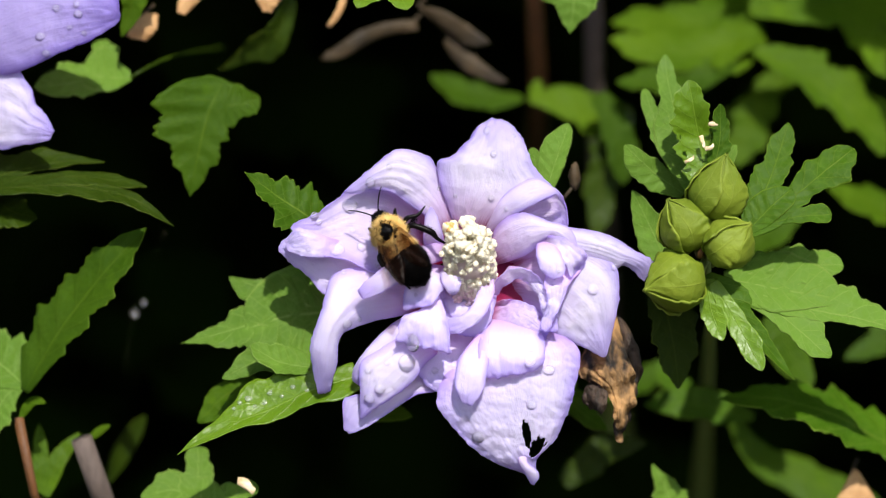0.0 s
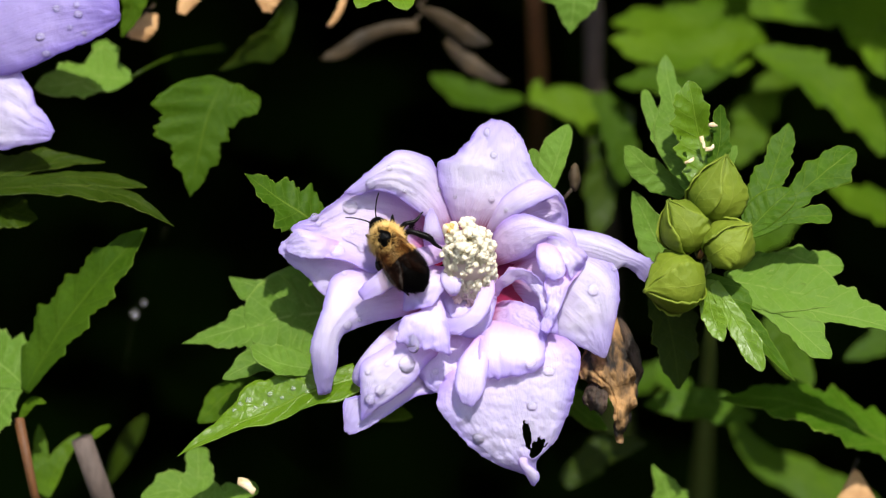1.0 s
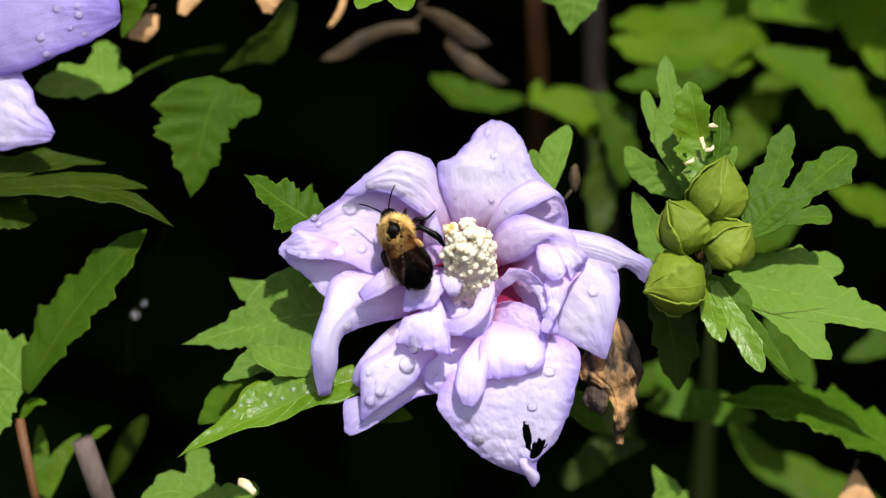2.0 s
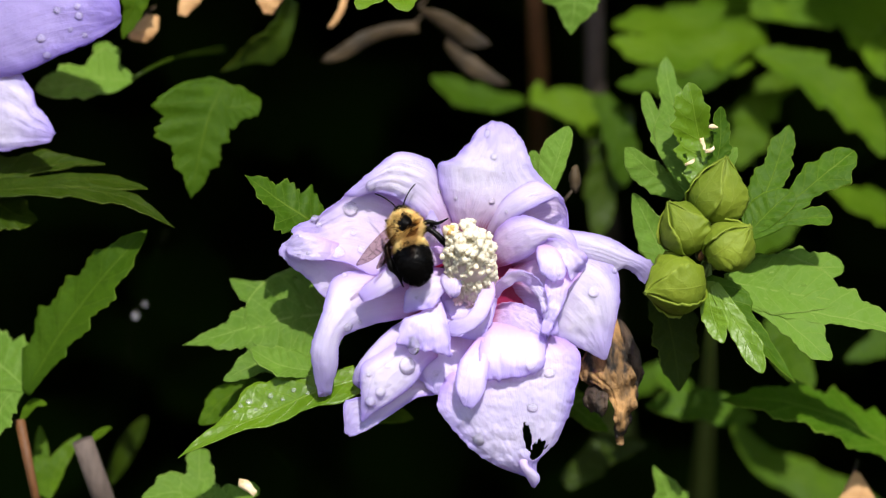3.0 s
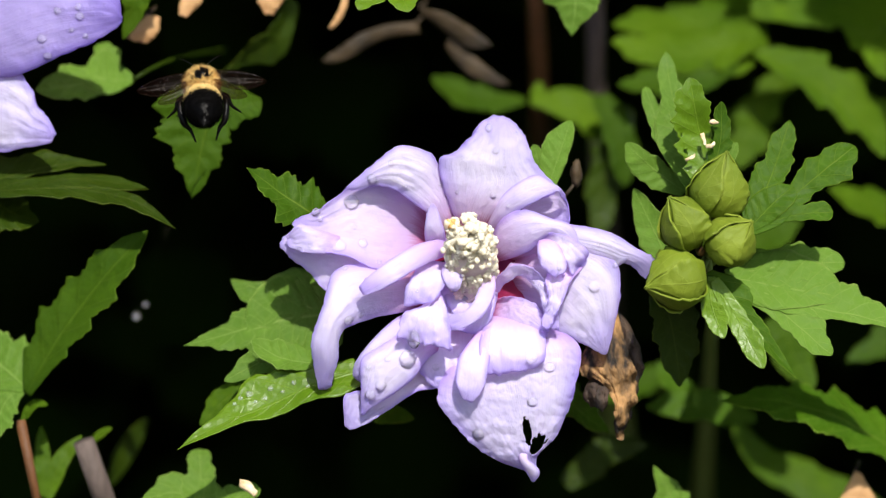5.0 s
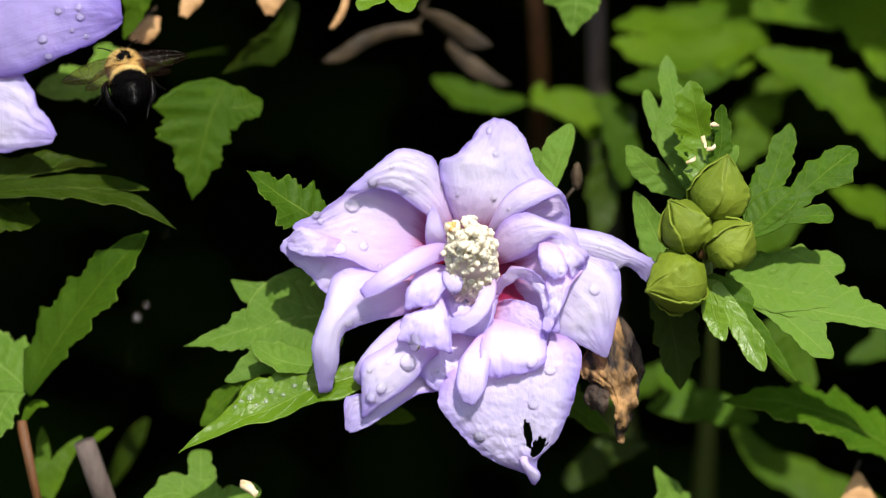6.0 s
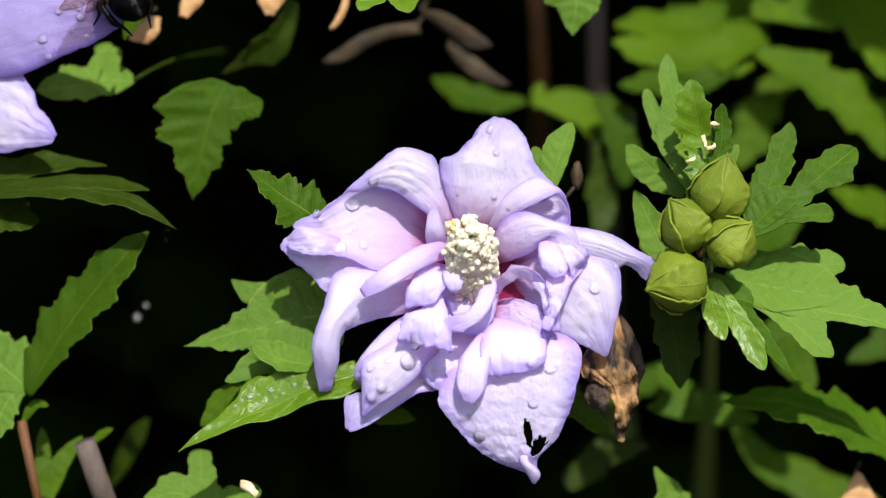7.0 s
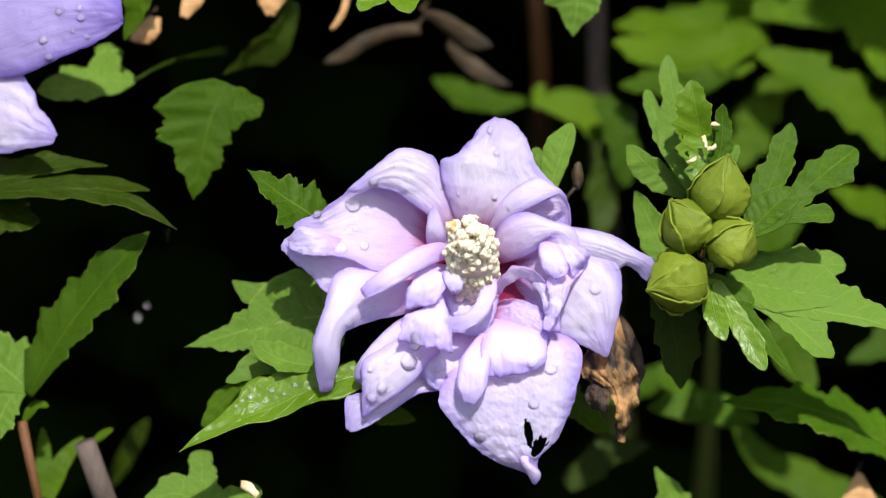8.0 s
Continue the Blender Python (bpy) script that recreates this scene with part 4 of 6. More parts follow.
bud((56.8, -1.7, 6.3), (59.9, -7.2, 19.6), 5.7, 0.3, 0.4)
bud((54.0, -3.6, 0.6), (47.7, -7.9, 10.1), 5.2, 1.2, 0.7)
bud((57.0, -5.3, -1.8), (64.7, -10.1, 5.1), 5.2, 2.1, 0.7)
bud((54.5, -3.6, -5.9), (42.9, -9.6, -8.7), 6.2, 3.0, 0.6)
rod("leaf_scar", [(54.9, 2.4, -0.7), (54.6, -6.0, -1.3), (55.0, -6.7, 0.1)], [1.0, 1.0, 0.5], RED_BARK, shoot, "orange-brown stub")

lobed_leaf(shoot, [([(53.8, 4.5, 12.8), (51.1, 8.8, 22.0), (48.3, 12.8, 30.6)], (1.8, 3.6, 4.6, 4.2, 1.8), (3.0, 4.8, 3.9, 3.0, 1.8), 0),
            ([(54.4, 4.5, 12.8), (51.2, 10.4, 25.7), (49.2, 14.9, 35.6), (48.6, 17.9, 42.2)], (1.8, 2.9, 3.4, 3.4, 3.4, 2.7, 1.1), (3.6, 5.3, 3.6, 2.9, 2.7, 2.4, 1.1), 3.2),
            ([(52.1, 5.5, 14.6), (47.2, 10.2, 24.4), (43.9, 15.0, 34.7)], (1.2, 1.9, 2.4, 2.3, 1.2), (3.6, 4.8, 3.6, 2.2, 1.2), 2),
            ([(55.0, 4.4, 12.8), (60.6, 6.1, 17.7), (63.3, 7.9, 22.2)], (1.3, 1.8, 1.8, 1.0), (1.3, 1.8, 1.5, 0.8), 1.6)],
           (-0.08, -0.91, 0.4), LEAF_PALE, "pale green leaf", fold=0.06, depth=0.2, seed=6)
lobed_leaf(shoot, [([(56.5, 0.5, 11.5), (55.3, 0.2, 21.7), (53.7, -0.2, 28.9), (52.4, -0.5, 35.8)], (1.4, 4.6, 6.2, 6.5, 6.0, 4.8, 1.7), (1.2, 1.4, 1.9, 2.9, 3.6, 3.4, 1.9), 4.3)],
           (-0.1, -0.8, 0.6), LEAF_WET, "bright green leaf with brown bite marks", fold=0.22, depth=0.2, seed=7, skip=bites([(0.53, 0.14, 0.018), (0.36, 0.2, 0.024)]), nu=80, nv=16)
lobed_leaf(shoot, [([(56.6, 0.2, 12.7), (59.0, -0.3, 22.3), (59.3, -0.8, 30.7)], (1.0, 2.2, 2.6, 2.4, 1.1), (1.2, 2.9, 3.0, 2.2, 1.0), 4)],
           (0.1, -0.85, 0.5), LEAF_FRESH, fold=0.12, depth=0.2, seed=77, skip=bites([(0.6, 0.06, 0.08)]), nu=80, nv=16, name="leaf_lobe")
lobed_leaf(shoot, [([(64.9, 0.0, 3.7), (69.9, 1.7, 8.5), (74.8, 3.2, 12.8)], (1.3, 4.1, 4.3, 3.3, 1.5), (1.0, 2.5, 3.1, 3.1, 2.0), 0),
            ([(64.9, 0.1, 4.0), (70.1, 4.4, 14.6), (74.7, 9.5, 27.1)], (1.0, 4.2, 4.9, 3.9, 3.2, 1.0), (1.0, 2.7, 4.2, 3.9, 3.4, 1.1), 3.2),
            ([(64.9, -0.1, 3.6), (75.3, 2.5, 11.3), (88.4, 6.0, 21.6)], (1.8, 3.3, 3.3, 4.4, 5.4, 2.8), (1.8, 3.6, 3.3, 4.1, 5.6, 3.3), 2.6),
            ([(64.9, -0.2, 3.4), (73.9, 0.4, 6.4), (83.0, 0.2, 7.6)], (1.6, 3.2, 2.9, 2.9, 2.6), (0.7, 1.1, 1.3, 2.4, 2.9), 1.8)],
           (-0.08, -0.91, 0.4), LEAF_FRESH, fold=0.1, depth=0.22, seed=8)
lobed_leaf(shoot, [([(56.3, -2.6, -5.3), (62.9, -3.1, -14.2), (68.8, -3.5, -20.8), (74.9, -4.0, -27.7)], (1.4, 5.2, 3.3, 2.2, 1.2, 0.0), (1.4, 2.7, 3.0, 2.7, 1.6, 0.0), 4)],
           (0.1, -0.8, 0.6), LEAF_FRESH, fold=0.4, depth=0.12, seed=11)
lobed_leaf(shoot, [([(57.5, -2.8, -7.1), (62.6, -6.6, -15.9), (67.3, -10.5, -25.4)], (1.2, 1.8, 2.6, 2.9, 1.2), (1.2, 2.1, 2.6, 2.6, 1.4), 3),
            ([(56.4, -2.4, -6.5), (57.0, -4.7, -13.0), (59.3, -7.1, -19.3)], (1.4, 3.4, 3.1, 2.6, 0.7), (1.2, 2.2, 2.6, 2.3, 1.0), 3)],
           (-0.15, -0.94, 0.31), LEAF_WET, fold=0.14, depth=0.12, seed=12, name="leaf_lobe")
lobed_leaf(shoot, [([(60.6, 6.0, -6.5), (72.0, 5.8, -8.6), (85.3, 5.6, -11.0)], (2.1, 7.3, 9.3, 8.7, 7.0, 4.2), (1.4, 4.2, 6.5, 5.0, 3.1, 1.4), 0),
            ([(61.2, 5.7, -7.1), (74.3, 4.0, -12.1), (86.3, 3.7, -14.5), (99.5, 3.3, -17.3)], (1.1, 6.4, 8.1, 8.7, 8.1, 4.8, 0.8), (1.4, 3.6, 3.4, 2.8, 2.2, 1.4, 0.6), 4.4),
            ([(60.6, 6.2, -6.2), (73.5, 8.6, -4.0), (86.6, 10.2, -3.3)], (1.4, 5.0, 5.5, 5.3, 2.8), (4.1, 6.9, 6.6, 4.7, 2.8), 3),
            ([(62.3, 5.1, -8.3), (74.1, 1.9, -15.8), (82.6, -1.6, -23.1)], (4.0, 7.0, 6.7, 5.1, 1.9), (0.7, 2.2, 3.0, 3.8, 1.9), 2.6)],
           (0.08, -0.86, 0.5), LEAF_PALE, "broad pale green leaf", fold=0.06, depth=0.2, seed=14)
lobed_leaf(shoot, [([(52.4, 10.8, 11.7), (45.7, 10.2, 16.5), (39.4, 9.6, 22.2)], (1.5, 3.2, 4.6, 3.7, 1.2), (1.8, 2.7, 2.9, 2.2, 1.0), 2.2)],
           (-0.3, -0.85, 0.3), LEAF_PALE, fold=0.05, depth=0.14, seed=15)
lobed_leaf(shoot, [([(49.4, 11.0, -4.7), (44.8, 11.5, 5.0), (41.2, 12.0, 12.6)], (1.2, 3.9, 4.2, 2.5, 0.7), (2.5, 3.7, 3.7, 2.5, 0.7), 2)],
           (-0.3, -0.85, 0.3), LEAF_PALE, fold=0.05, depth=0.12, seed=16)
# dark copy here: the buds' shadow is put into this leaf's colour
lobed_leaf(shoot, [([(46.5, 13.0, -4.8), (49.6, 13.8, -17.0), (51.5, 14.5, -30.4)], (1.3, 6.0, 7.2, 5.4, 1.0), (1.3, 4.4, 5.4, 4.4, 1.0), 3.5)],
           (0.3, -0.9, 0.1), LEAF_DARK, fold=0.05, depth=0.16, seed=17)
for left, right in (([(54.6, -1.9, 23.8), (54.9, -2.2, 22.6), (55.3, -1.9, 21.4)], [(55.4, -1.9, 24.1), (55.8, -1.9, 22.6), (55.9, -1.9, 21.5)]), ([(56.7, -1.9, 26.7), (57.6, -2.2, 26.8), (58.4, -1.9, 26.5)], [(56.6, -1.9, 26.1), (57.4, -2.2, 26.0), (58.4, -1.9, 26.0)]),
                    ([(51.5, -1.9, 18.6), (52.2, -2.2, 18.9), (53.4, -2.0, 19.6)], [(51.7, -1.9, 18.0), (52.4, -2.2, 18.3), (53.5, -1.9, 18.8)]), ([(55.8, -1.9, 21.4), (56.7, -2.2, 21.8), (57.8, -1.9, 22.1)], [(55.9, -1.9, 20.8), (57.0, -2.0, 20.9), (57.8, -1.9, 21.4)])):
    petal(shoot, left, right, 0.3, 1.0, SCORCH_AND_GLARE, 12, 6, None, "brown scorched bite edge", 3.0, "bite_or_glare_patch")

rod("leaf_stalk", [(57.7, 4.8, -3.5), (60.8, 1.2, 0.1), (64.3, 0.0, 3.5)], [0.8, 0.7, 0.6], STALK, shoot)


# ---- the shrub behind ----
shrub = thing("hibiscus_shrub", (0, 420, -1250), "leafy hibiscus shrub, sunlit leaves before a deep shaded inside", "shrub")
def branch(points, radii, mat):
    rod("branch", points, radii, mat, shrub, "", 9, 40, 0.25)


branch([(55.7, 360.0, -980.6), (54.0, 360.0, -186.8), (48.6, 300.0, -13.2), (40.2, 144.0, 15.8), (37.5, 114.0, 40.1), (36.4, 108.0, 101.5)], [11, 8, 5, 3.2, 2.8, 2.4], BARK)
branch([(30.5, 408.0, -930.4), (30.2, 396.0, -174.6), (29.2, 324.0, 3.6), (24.7, 156.0, 34.8), (23.7, 120.0, 48.7), (20.0, 108.0, 101.5)], [10, 8, 5, 2.4, 2.4, 2.0], RED_BARK)
branch([(-69.8, 84.0, -740.2), (-69.6, 50.4, -135.4), (-73.8, 27.6, -55.8), (-76.7, 24.6, -46.9), (-78.5, 24.0, -42.2)], [9, 5, 2.8, 2.6, 2.5], BARK)
branch([(-87.2, 72.0, -729.8), (-85.1, 39.6, -133.6), (-88.7, 22.8, -54.9), (-91.2, 21.6, -44.3), (-92.0, 21.0, -37.5)], [8, 4, 1.9, 1.6, 1.0], RED_BARK)
branch([(-142.9, 108.0, -829.6), (-134.4, 72.0, -125.9), (-124.9, 52.8, -58.9), (-124.2, 48.0, -7.5)], [11, 7, 3, 2], BARK)
branch([(70.3, 312.0, -989.5), (70.5, 180.0, -216.2), (62.8, 72.0, -86.5), (59.6, 50.4, -58.7)], [10, 6, 3, 2], BARK)
branch([(55.1, 348.0, -184.8), (50.5, 288.0, -42.8), (38.6, 108.0, -18.3), (35.7, 36.6, -15.0)], [6, 4, 2.0, 1.4], STALK)

# sunlit leaves that can be told apart
lobed_leaf(shrub, [([(-47.5, 28.0, 36.7), (-50.9, 26.9, 29.3), (-53.1, 26.0, 20.6), (-54.8, 25.2, 10.7)], (1.3, 2.8, 5.3, 6.1, 5.1, 3.0, 0.0), (3.3, 9.4, 13.2, 12.7, 7.6, 3.8, 0.0), 4.4),
            ([(-49.6, 27.3, 30.9), (-44.1, 28.6, 31.0), (-39.9, 29.6, 32.8)], (3.7, 5.5, 5.7, 4.2, 1.0), (3.7, 5.0, 4.2, 3.5, 1.0), 1.4)],
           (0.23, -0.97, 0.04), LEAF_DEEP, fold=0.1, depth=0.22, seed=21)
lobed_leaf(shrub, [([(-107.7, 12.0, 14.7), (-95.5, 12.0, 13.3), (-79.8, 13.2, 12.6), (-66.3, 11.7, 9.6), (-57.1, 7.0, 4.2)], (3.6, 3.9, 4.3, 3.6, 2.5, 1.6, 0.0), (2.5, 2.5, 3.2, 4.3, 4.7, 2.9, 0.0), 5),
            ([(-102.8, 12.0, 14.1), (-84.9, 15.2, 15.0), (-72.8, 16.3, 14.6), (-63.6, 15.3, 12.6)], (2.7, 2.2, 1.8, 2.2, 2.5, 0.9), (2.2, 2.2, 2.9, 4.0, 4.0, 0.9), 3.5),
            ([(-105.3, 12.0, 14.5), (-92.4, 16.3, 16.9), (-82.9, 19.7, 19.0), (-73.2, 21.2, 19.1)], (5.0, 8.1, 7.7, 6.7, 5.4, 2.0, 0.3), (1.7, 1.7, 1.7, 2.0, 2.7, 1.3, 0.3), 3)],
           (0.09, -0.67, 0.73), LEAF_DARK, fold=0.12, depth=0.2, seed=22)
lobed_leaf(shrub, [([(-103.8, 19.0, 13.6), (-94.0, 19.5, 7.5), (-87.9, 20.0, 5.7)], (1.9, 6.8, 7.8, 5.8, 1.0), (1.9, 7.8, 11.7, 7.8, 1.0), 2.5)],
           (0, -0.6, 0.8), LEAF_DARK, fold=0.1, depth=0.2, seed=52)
# deeper green here stands in for the shadow across this leaf
lobed_leaf(shrub, [([(-90.5, 19.0, -31.8), (-84.7, 18.7, -22.0), (-76.7, 18.3, -10.9), (-64.3, 18.0, 4.2)], (1.2, 7.0, 9.1, 8.8, 7.6, 5.2, 0.9), (1.2, 4.2, 6.4, 7.3, 7.3, 4.9, 0.9), 5)],
           (-0.35, -0.8, 0.5), LEAF_DEEP, fold=0.16, depth=0.2, seed=23)
lobed_leaf(shrub, [([(-90.4, 20.0, -30.7), (-95.6, 22.9, -26.4), (-106.3, 28.5, -18.5)], (1.5, 5.5, 7.6, 6.3, 2.5), (2.5, 7.6, 8.3, 5.0, 1.3), 3),
            ([(-91.1, 20.4, -30.2), (-95.0, 19.4, -33.7), (-98.4, 15.8, -42.7)], (1.0, 3.1, 4.4, 3.4, 0.0), (1.8, 4.7, 6.0, 3.9, 0.0), 4)],
           (-0.16, -0.89, 0.42), LEAF_PALE, fold=0.08, depth=0.2, seed=24)
lobed_leaf(shrub, [([(-91.7, 21.0, -37.5), (-89.0, 21.3, -34.2), (-86.1, 21.6, -34.2)], (0.5, 1.3, 1.3, 0.5), (0.5, 1.3, 1.3, 0.5), 0.5)],
           (0, -0.7, 0.7), LEAF, fold=0.05, depth=0.05, seed=26)
lobed_leaf(shrub, [([(-68.4, 34.0, 37.6), (-73.7, 33.3, 37.3), (-79.4, 33.2, 37.9)], (0.7, 3.3, 3.9, 3.0), (1.5, 7.1, 8.0, 4.5), 0),
            ([(-68.4, 34.0, 37.6), (-75.6, 32.7, 36.7), (-82.9, 31.4, 35.7), (-89.8, 30.4, 35.0)], (0.4, 2.9, 4.4, 4.1, 1.2), (0.7, 4.4, 6.2, 5.6, 1.2), 2.4),
            ([(-73.1, 33.6, 37.7), (-74.7, 36.4, 42.2), (-76.4, 38.6, 45.7)], (1.9, 2.3, 2.8, 1.8), (1.3, 2.8, 3.9, 2.6), 1)],
           (0.08, -0.84, 0.54), LEAF_PALE, fold=0.08, depth=0.2, seed=27)
lobed_leaf(shrub, [([(-34.0, 56.0, 56.8), (-38.4, 55.0, 47.7), (-50.3, 54.0, 39.9)], (1.7, 3.6, 5.0, 2.3, 0.0), (1.7, 3.6, 5.0, 2.0, 0.0), 2)],
           (0.5, -0.6, -0.2), LEAF_DARK, fold=0.2, depth=0.2, seed=28)
lobed_leaf(shrub, [([(-11.4, 11.0, 59.8), (-15.6, 6.7, 54.6), (-17.8, 3.6, 50.7)], (3.7, 4.5, 3.7, 1.2), (3.7, 4.5, 2.5, 1.2), 1.5),
            ([(-11.4, 11.0, 59.8), (-9.0, 7.6, 54.9), (-7.2, 4.4, 50.4)], (4.4, 4.8, 4.3, 1.3), (3.8, 4.8, 3.8, 1.3), 1.5)],
           (0.08, -0.8, 0.6), LEAF_WET, fold=0.08, depth=0.15, seed=29)
lobed_leaf(shrub, [([(-64.7, 26.0, 64.6), (-67.5, 26.8, 54.8), (-70.1, 27.5, 45.9)], (3.2, 4.3, 4.6, 2.8, 0.5), (2.6, 3.1, 3.3, 1.8, 0.5), 2)],
           (0.3, -0.8, 0.4), LEAF, fold=0.1, depth=0.2, seed=54)
lobed_leaf(shrub, [([(29.4, 30.0, 62.5), (29.4, 29.5, 54.3), (28.5, 29.0, 46.9)], (5.0, 8.0, 7.2, 3.2, 0.5), (5.0, 8.0, 7.5, 3.5, 0.5), 2.5)],
           (0, -0.8, 0.55), LEAF_PALE, fold=0.08, depth=0.2, seed=30)
lobed_leaf(shrub, [([(19.6, 92.0, 34.4), (8.9, 91.0, 36.1), (-2.5, 90.0, 40.6)], (1.1, 5.2, 6.6, 5.9, 1.5), (1.1, 2.9, 4.1, 3.7, 1.5), 2.5)],
           (0.1, -0.7, 0.65), LEAF_DEEP, fold=0.1, depth=0.2, seed=31)
lobed_leaf(shrub, [([(21.7, 93.0, 35.4), (33.1, 93.4, 32.4), (44.3, 88.9, 21.6)], (1.2, 5.6, 8.1, 7.2, 1.9), (1.2, 3.7, 5.3, 4.7, 1.6), 3),
            ([(22.3, 92.1, 33.7), (23.0, 94.3, 37.2), (23.5, 96.1, 40.0)], (1.1, 1.9, 1.9, 0.7), (1.1, 1.9, 1.9, 0.7), 0.5)],
           (0.16, -0.85, 0.51), LEAF, fold=0.1, depth=0.25, seed=32)
lobed_leaf(shrub, [([(73.2, 82.0, 46.0), (88.3, 80.7, 37.0), (102.7, 79.3, 26.6), (115.8, 78.0, 17.3)], (1.3, 8.4, 11.0, 11.6, 10.6, 6.4), (1.3, 4.8, 6.4, 6.4, 5.8, 4.2), 5)],
           (0, -0.75, 0.65), LEAF, fold=0.1, depth=0.3, seed=34)
lobed_leaf(shrub, [([(84.2, 93.0, 43.2), (75.3, 91.5, 33.7), (70.2, 90.0, 18.9)], (2.9, 4.9, 6.4, 5.8, 1.7), (2.9, 5.2, 6.4, 4.9, 1.4), 3)],
           (0.0, -0.75, 0.65), LEAF, fold=0.08, depth=0.25, seed=57)
lobed_leaf(shrub, [([(82.2, 100.0, 63.9), (62.6, 92.3, 55.0), (40.4, 90.7, 53.1)], (5.2, 8.3, 9.7, 7.9, 2.1), (5.2, 7.6, 8.3, 7.2, 2.4), 4),
            ([(73.5, 93.8, 56.7), (72.8, 85.2, 46.8), (68.4, 80.4, 41.2)], (2.7, 4.1, 4.1, 1.6), (2.7, 4.1, 4.1, 1.6), 2)],
           (0.0, -0.76, 0.65), LEAF, fold=0.08, depth=0.25, seed=35)
lobed_leaf(shrub, [([(72.9, 86.0, 55.5), (89.0, 87.4, 57.3), (114.2, 85.5, 54.8)], (3.3, 6.7, 8.3, 8.3, 5.0), (1.7, 5.7, 7.7, 8.3, 6.7), 3.5),
            ([(92.0, 90.8, 61.9), (99.2, 83.4, 52.0), (107.2, 73.0, 38.2)], (4.2, 6.1, 6.1, 2.8), (3.5, 5.0, 5.5, 2.2), 3)],
           (0.0, -0.8, 0.6), LEAF, fold=0.08, depth=0.25, seed=36)
lobed_leaf(shrub, [([(110.8, 80.0, 6.1), (100.1, 79.0, 10.1), (90.4, 78.0, 13.6)], (2.0, 7.1, 7.9, 6.0, 1.6), (2.0, 7.1, 7.1, 4.8, 1.6), 2.5)],
           (0, -0.65, 0.75), LEAF, fold=0.08, depth=0.2, seed=37)
lobed_leaf(shrub, [([(107.0, 32.0, -48.6), (91.8, 30.5, -40.0), (79.2, 29.0, -35.6), (60.6, 27.5, -33.7)], (2.1, 7.1, 10.0, 9.6, 7.1, 0.0), (2.1, 9.6, 12.5, 10.4, 5.4, 0.0), 5)],
           (0.1, -0.6, 0.8), LEAF_FRESH, fold=0.1, depth=0.22, seed=38)
lobed_leaf(shrub, [([(72.1, 62.0, -39.0), (58.0, 64.6, -36.0), (47.0, 64.6, -36.0)], (1.0, 4.1, 4.8, 4.1, 1.0), (1.0, 4.8, 5.4, 4.4, 1.0), 2.5),
            ([(59.3, 64.9, -35.7), (54.4, 68.5, -31.5), (50.1, 73.1, -26.2)], (1.7, 3.4, 2.8, 0.7), (2.2, 3.4, 2.8, 0.7), 1)],
           (0.0, -0.76, 0.65), LEAF_FRESH, fold=0.08, depth=0.15, seed=39)
lobed_leaf(shrub, [([(70.0, 92.0, -41.5), (75.3, 91.3, -50.2), (88.0, 90.7, -56.9), (104.0, 90.0, -61.5)], (1.6, 4.7, 5.7, 5.4, 3.2), (1.6, 4.1, 5.7, 6.6, 3.2), 3)],
           (0.3, -0.8, 0.4), LEAF, fold=0.08, depth=0.15, seed=40)
lobed_leaf(shrub, [([(52.6, 31.0, -61.0), (50.0, 30.0, -53.5), (46.8, 29.0, -47.9)], (4.1, 5.5, 4.7, 2.7, 0.5), (2.7, 4.7, 4.1, 1.6, 0.5), 2.5)],
           (0, -0.7, 0.7), LEAF_PALE, fold=0.08, depth=0.2, seed=41)
lobed_leaf(shrub, [([(25.0, 29.0, -29.8), (30.6, 28.3, -36.0), (36.8, 27.6, -40.3)], (2.8, 4.8, 4.8, 3.4, 0.7), (2.1, 3.7, 3.7, 2.8, 0.7), 2)],
           (0, -0.8, 0.6), LEAF_FRESH, fold=0.08, depth=0.2, seed=42)
lobed_leaf(shrub, [([(-21.3, 17.0, -14.0), (-32.4, 16.5, -15.2), (-42.1, 15.1, -18.2)], (6.6, 11.9, 11.7, 9.3, 5.3), (8.7, 11.1, 11.1, 8.5, 4.5), 0),
            ([(-22.6, 17.0, -14.0), (-34.8, 16.3, -15.6), (-47.0, 14.9, -18.7), (-56.1, 14.0, -20.8)], (5.3, 10.6, 11.4, 9.8, 6.1, 2.7, 0.0), (8.0, 9.5, 8.2, 6.4, 4.5, 2.0, 0.0), 4),
            ([(-23.8, 16.7, -14.6), (-36.1, 18.7, -10.2), (-46.1, 20.2, -6.8)], (6.6, 9.7, 9.2, 5.8, 0.8), (5.3, 5.8, 3.4, 1.8, 0.5), 2.2),
            ([(-27.4, 15.9, -16.4), (-38.3, 12.7, -23.8), (-46.9, 10.6, -28.6)], (3.9, 5.7, 4.9, 3.4, 1.0), (6.5, 6.5, 5.2, 3.1, 1.0), 2)],
           (0.0, -0.91, 0.4), LEAF_PALE, fold=0.06, depth=0.24, seed=43)
lobed_leaf(shrub, [([(-37.5, 21.6, -30.7), (-46.1, 21.0, -32.2), (-52.6, 20.4, -38.7)], (2.3, 5.2, 5.8, 4.3, 0.9), (1.5, 4.0, 4.3, 2.8, 0.9), 2)],
           (0, -0.7, 0.6), LEAF, fold=0.08, depth=0.15, seed=44)
